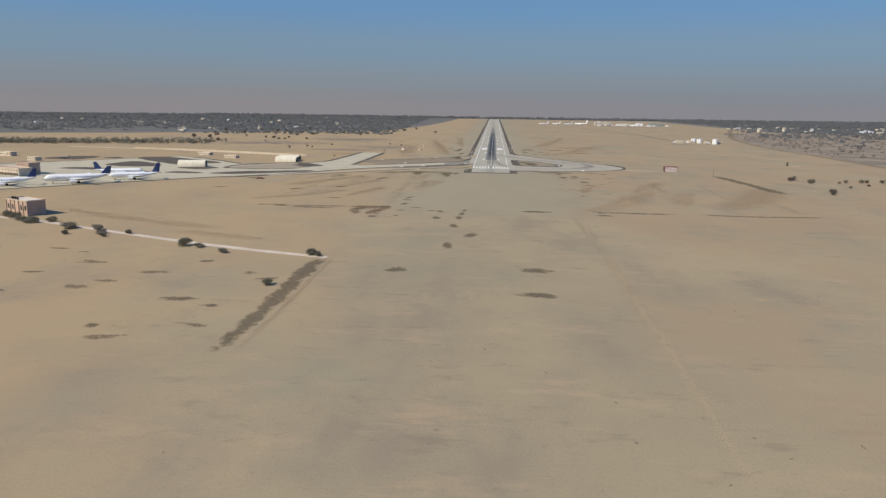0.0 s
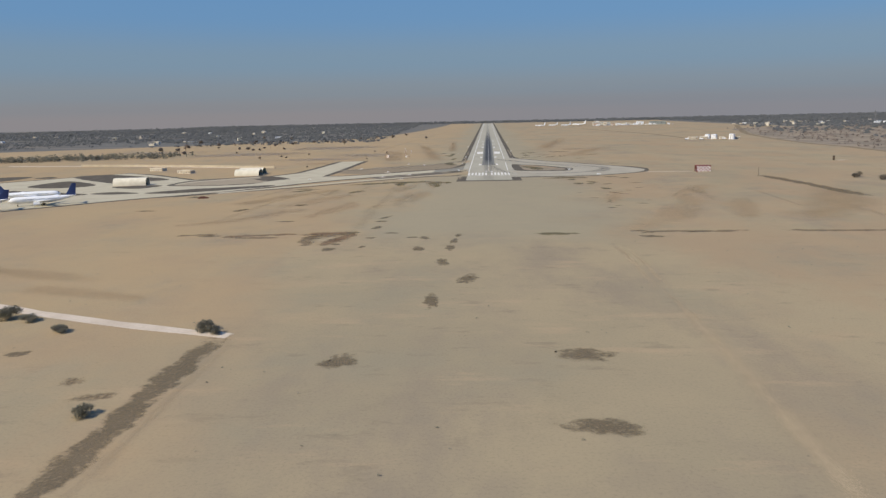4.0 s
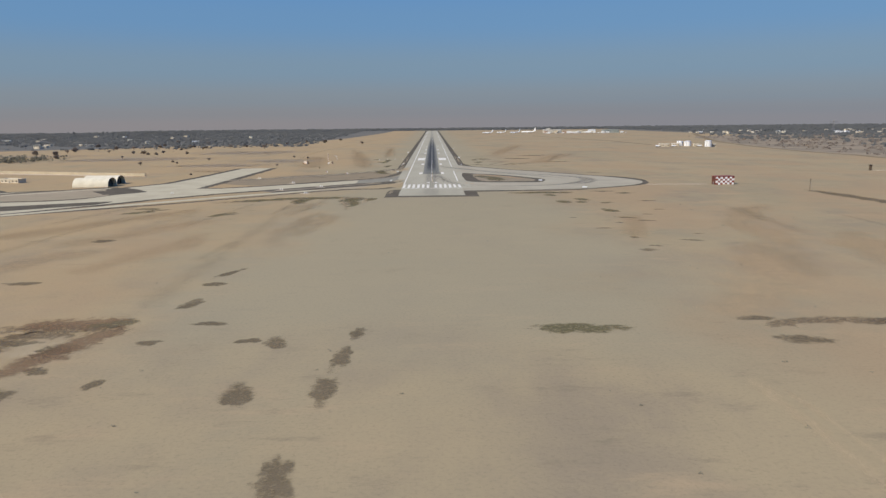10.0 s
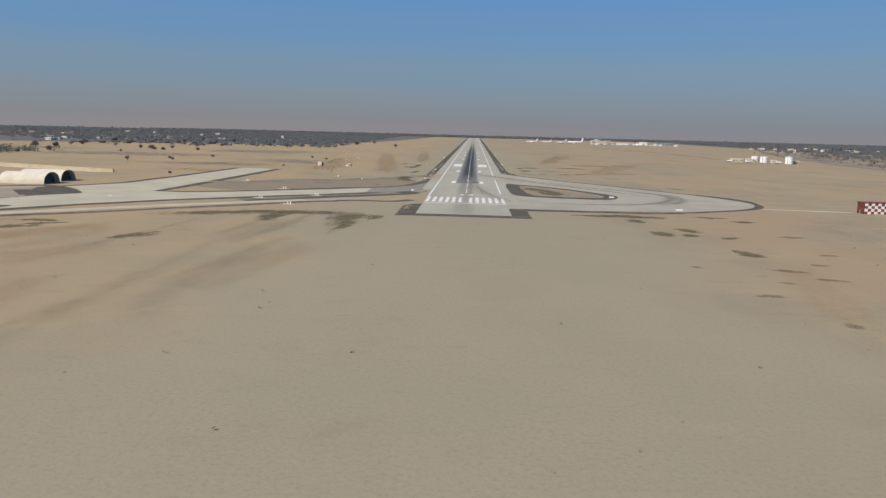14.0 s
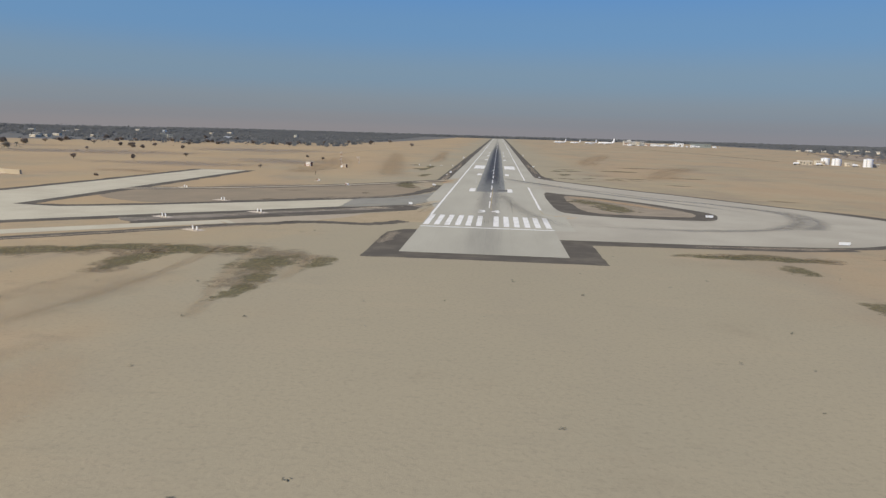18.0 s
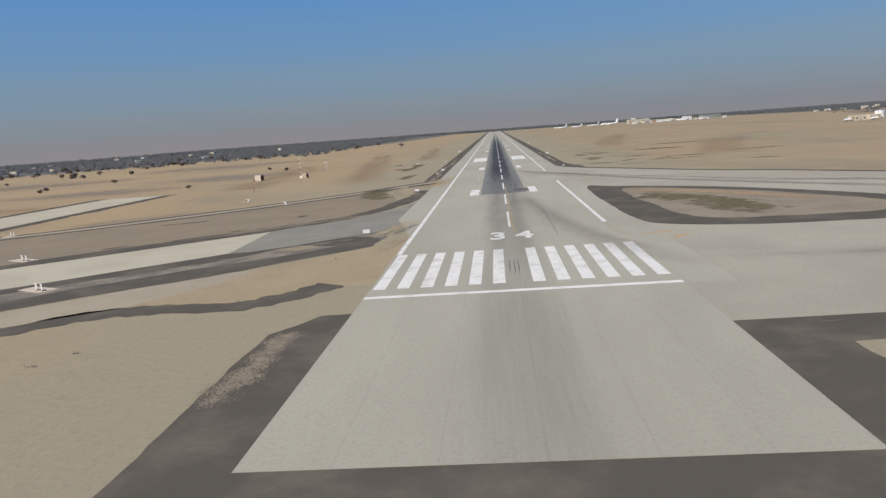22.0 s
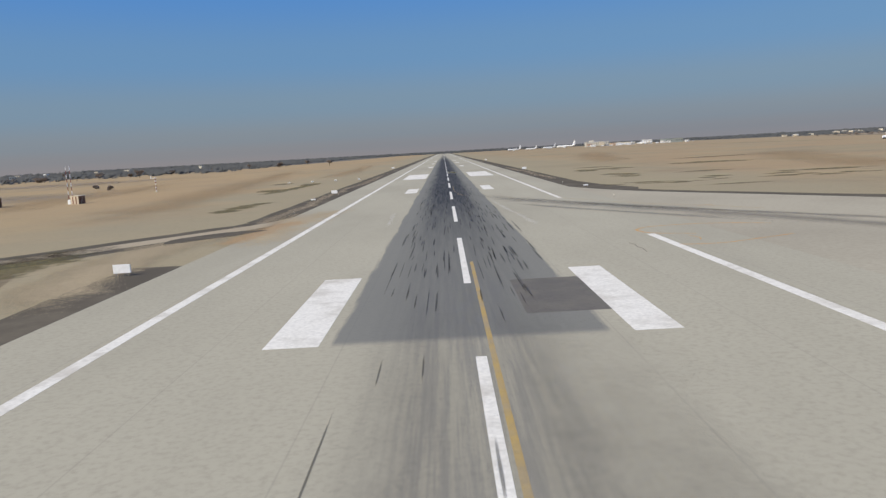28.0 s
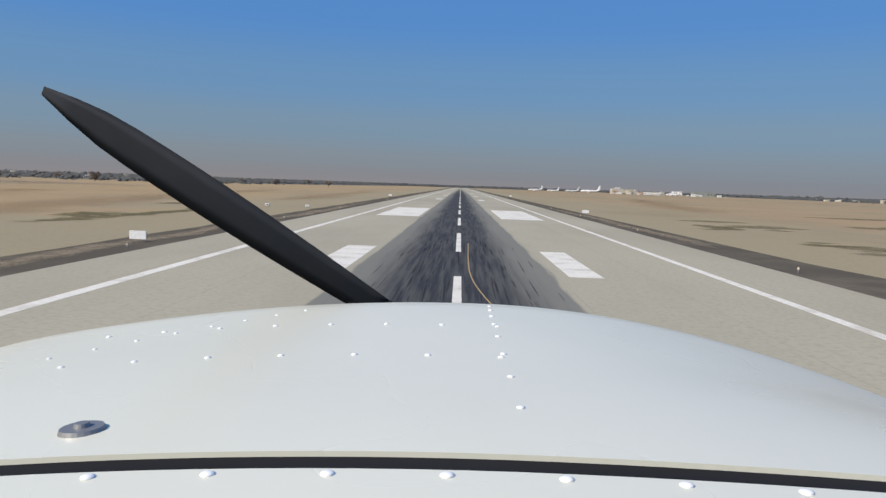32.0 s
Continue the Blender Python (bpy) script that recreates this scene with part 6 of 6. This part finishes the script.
for x, w, h, paint in ((448, 16, 9, TAN), (486, 12, 12, CREAM), (503, 10, 6, GREY_SHEET), (520, 14, 8, TAN), (580, 12, 5, GREY_SHEET), (628, 9, 7, CREAM), (690, 12, 5, WHITE)):
    block_building("terminal_annex", (x, 2376, 0), 0, (w, 9, h), paint, "small block built onto the distant terminal", "building", 2, 3, paint, group="terminal annexes")
rnd = random.Random(61)


def town(count, place, label, group):
    for i in range(count):
        x, y = place()
        s = (rnd.uniform(8, 20), rnd.uniform(7, 12), rnd.choice((3.5, 4, 4, 6.5, 7)))
        block_building("town_house", (x, y, 0), rnd.uniform(-30, 30), s, rnd.choice((WHITE, CREAM, CREAM, WHITEWASH)), label, "house", 1 if s[2] < 5 else 2 if s[2] < 8 else 3, 3, WHITE, group=group)


town(48, lambda: (lambda d, a: (d * math.sin(a), d * math.cos(a) - 300))(rnd.uniform(2300, 3300), radians(rnd.uniform(20, 40))), "pale flat-roofed house in the distant town", "town houses")
front = [(-823, 1026), (-839, 1083), (-852, 1075), (-905, 1225), (-817, 1208), (-791, 1189), (-925, 1750), (-700, 1300), (-640, 1480)]
town(9, lambda: front.pop(), "small white house at the edge of distant trees", "village houses")
town(12, lambda: (lambda d, a: (d * math.sin(a), d * math.cos(a) - 300))(rnd.uniform(1900, 3200), radians(rnd.uniform(-44, -14))), "pale flat-roofed house among distant trees", "village houses")


# a far pylon over the trees
ob = thing("lattice_pylon", (1417, 2068, 0), "distant pale lattice pylon above the trees", "pylon")
for sx, sy in itertools.product((-1, 1), (-1, 1)):
    part("leg", tube((sx * 4, sy * 4, 0), (sx * 0.8, sy * 0.8, 42), 0.4, 0.25, 6), STEEL, ob)
for k in range(6):
    z, w = 6.5 * k + 4, 4 - 3.2 * (6.5 * k + 4) / 42
    bm = bmesh.new()
    for sx in (-1, 1):
        add_tube(bm, (-w, sx * w, z), (w, sx * w, z), 0.2, 0.2, 5)
        add_tube(bm, (sx * w, -w, z), (sx * w * 0.8, w, z + 6), 0.2, 0.2, 5)
    part("brace", bm, STEEL, ob)
for z in (32, 37):
    part("crossarm", box((0, 0, z), (30, 0.9, 0.9)), STEEL, ob)


# ---- the aircraft's own nose, set at the camera's last pose to fit its view ----
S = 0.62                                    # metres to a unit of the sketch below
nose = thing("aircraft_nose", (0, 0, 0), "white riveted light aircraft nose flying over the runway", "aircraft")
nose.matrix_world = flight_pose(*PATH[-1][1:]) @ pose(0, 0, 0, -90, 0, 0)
MIDDLE = 0.105
COWL, cn, cl, cb = shade("glossy_white_cowl_paint", 0.28, spec=0.32)
haze_marks = mapped(cn, cl, noise_node(cn, cl, 3.0, 5, 0.6), 0.35, 0.75)
cl.new(mixed(cn, cl, haze_marks, (0.69, 0.675, 0.545), (0.665, 0.65, 0.525)), cb.inputs["Base Color"])
cl.new(mapped(cn, cl, noise_node(cn, cl, 2.0, 2, 0.5), 0.3, 0.8, 0.26, 0.34), cb.inputs["Roughness"])
BLADE = worn("matt_black_blade_paint", (0.022, 0.026, 0.032), (0.035, 0.038, 0.044), 2.0, 20.0, 0.55, bump=0)


def skin_height(x, y):
    """The upper skin's height under the eye, right and ahead of it; sides shaped to fit the last view."""
    d = x - MIDDLE
    side = 0.088 if d < 0 else min(0.19, max(0.05, 0.05 + 0.26 * (y - 0.75)))
    return -0.2127 + 0.074 * (y - 0.75) - side * d * d - 0.042 * d - 0.5 * max(0.0, abs(d) - 0.95) ** 2


def skin_panel(name, y0, y1, lower=0.0, rows=18, round_front=False, material=COWL, thick=0.012, label=""):
    vs, fs, cols = [], [], 44
    profile = [(y0 + (y1 - y0) * j / rows, 0.0, 0.0) for j in range(rows + 1)]
    if round_front:
        profile += [(y1, 0.16 * math.sin(a), 0.30 * (1 - math.cos(a))) for a in (radians(12 * k) for k in range(1, 9))]
    for y, ahead, drop in profile:
        for i in range(cols + 1):
            d = -1.18 + 2.3 * i / cols
            sweep = 1 - (0.2 * d * d * (y - y0) / (y1 - y0) / y1 if round_front else 0)
            yy = y * sweep + ahead
            vs.append((S * (MIDDLE + d), S * yy, S * (skin_height(MIDDLE + d, y * sweep) - drop - lower)))
    for j in range(len(profile) - 1):
        for i in range(cols):
            k = j * (cols + 1) + i
            fs.append((k, k + 1, k + cols + 2, k + cols + 1))
    me = mesh_of(name, vs, fs, material, True)
    bm = bmesh.new()
    bm.from_mesh(me)
    bpy.data.meshes.remove(me)
    bmesh.ops.solidify(bm, geom=bm.faces[:], thickness=S * thick)
    bm.normal_update()
    for e in bm.edges:
        if len(e.link_faces) == 2 and e.calc_face_angle() > 0.6:
            e.smooth = False
    return part(name, bm, material, nose, label, True)


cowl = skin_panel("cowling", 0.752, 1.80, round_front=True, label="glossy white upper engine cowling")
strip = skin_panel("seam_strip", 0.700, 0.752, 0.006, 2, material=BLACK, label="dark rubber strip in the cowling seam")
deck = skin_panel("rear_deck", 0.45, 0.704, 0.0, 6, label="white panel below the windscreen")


def rivet(x, y, owner, r=0.006):
    bm = bmesh.new()
    bmesh.ops.create_uvsphere(bm, u_segments=10, v_segments=6, radius=S * r)
    bmesh.ops.scale(bm, vec=(1, 1, 0.45), verts=bm.verts)
    bmesh.ops.translate(bm, vec=(S * x, S * y, S * skin_height(x, y)), verts=bm.verts)
    part("rivet", bm, WHITE, owner, smooth=True)


for i in range(7):
    rivet(-0.63 + 0.121 * i, 1.206, cowl)
for i in range(8):
    rivet(-0.68 + 0.113 * i, 1.49, cowl)
for i, y in enumerate((0.921, 1.078, 1.232, 1.384, 1.517, 1.616, 1.70, 1.76)):
    rivet(0.098 + 0.002 * i, y, cowl)
for i in range(8):
    rivet(-0.70 + 0.055 * i, 1.30 + 0.055 * i, cowl, 0.005)
for i in range(8):
    rivet(-0.335 + 0.113 * i, 0.690, deck, 0.0075)
fx, fy = -0.413, 0.837
cap = bmesh.new()
add_tube(cap, (0, 0, -0.004), (0, 0, 0.003), S * 0.028, S * 0.024, 24)
add_tube(cap, (0, 0, 0.002), (0, 0, 0.006), S * 0.010, S * 0.008, 16)
bmesh.ops.transform(cap, matrix=Matrix.Translation((S * fx, S * fy, S * skin_height(fx, fy))) @ pose(0, 0, 0, 4, -2, 0), verts=cap.verts)
part("fastener", cap, STEEL, cowl, "round steel quarter-turn fastener")

# hub height and blade angle chosen to suit the camera's last view
hub_at = Vector((S * 0.13, S * 2.06, S * -0.37))
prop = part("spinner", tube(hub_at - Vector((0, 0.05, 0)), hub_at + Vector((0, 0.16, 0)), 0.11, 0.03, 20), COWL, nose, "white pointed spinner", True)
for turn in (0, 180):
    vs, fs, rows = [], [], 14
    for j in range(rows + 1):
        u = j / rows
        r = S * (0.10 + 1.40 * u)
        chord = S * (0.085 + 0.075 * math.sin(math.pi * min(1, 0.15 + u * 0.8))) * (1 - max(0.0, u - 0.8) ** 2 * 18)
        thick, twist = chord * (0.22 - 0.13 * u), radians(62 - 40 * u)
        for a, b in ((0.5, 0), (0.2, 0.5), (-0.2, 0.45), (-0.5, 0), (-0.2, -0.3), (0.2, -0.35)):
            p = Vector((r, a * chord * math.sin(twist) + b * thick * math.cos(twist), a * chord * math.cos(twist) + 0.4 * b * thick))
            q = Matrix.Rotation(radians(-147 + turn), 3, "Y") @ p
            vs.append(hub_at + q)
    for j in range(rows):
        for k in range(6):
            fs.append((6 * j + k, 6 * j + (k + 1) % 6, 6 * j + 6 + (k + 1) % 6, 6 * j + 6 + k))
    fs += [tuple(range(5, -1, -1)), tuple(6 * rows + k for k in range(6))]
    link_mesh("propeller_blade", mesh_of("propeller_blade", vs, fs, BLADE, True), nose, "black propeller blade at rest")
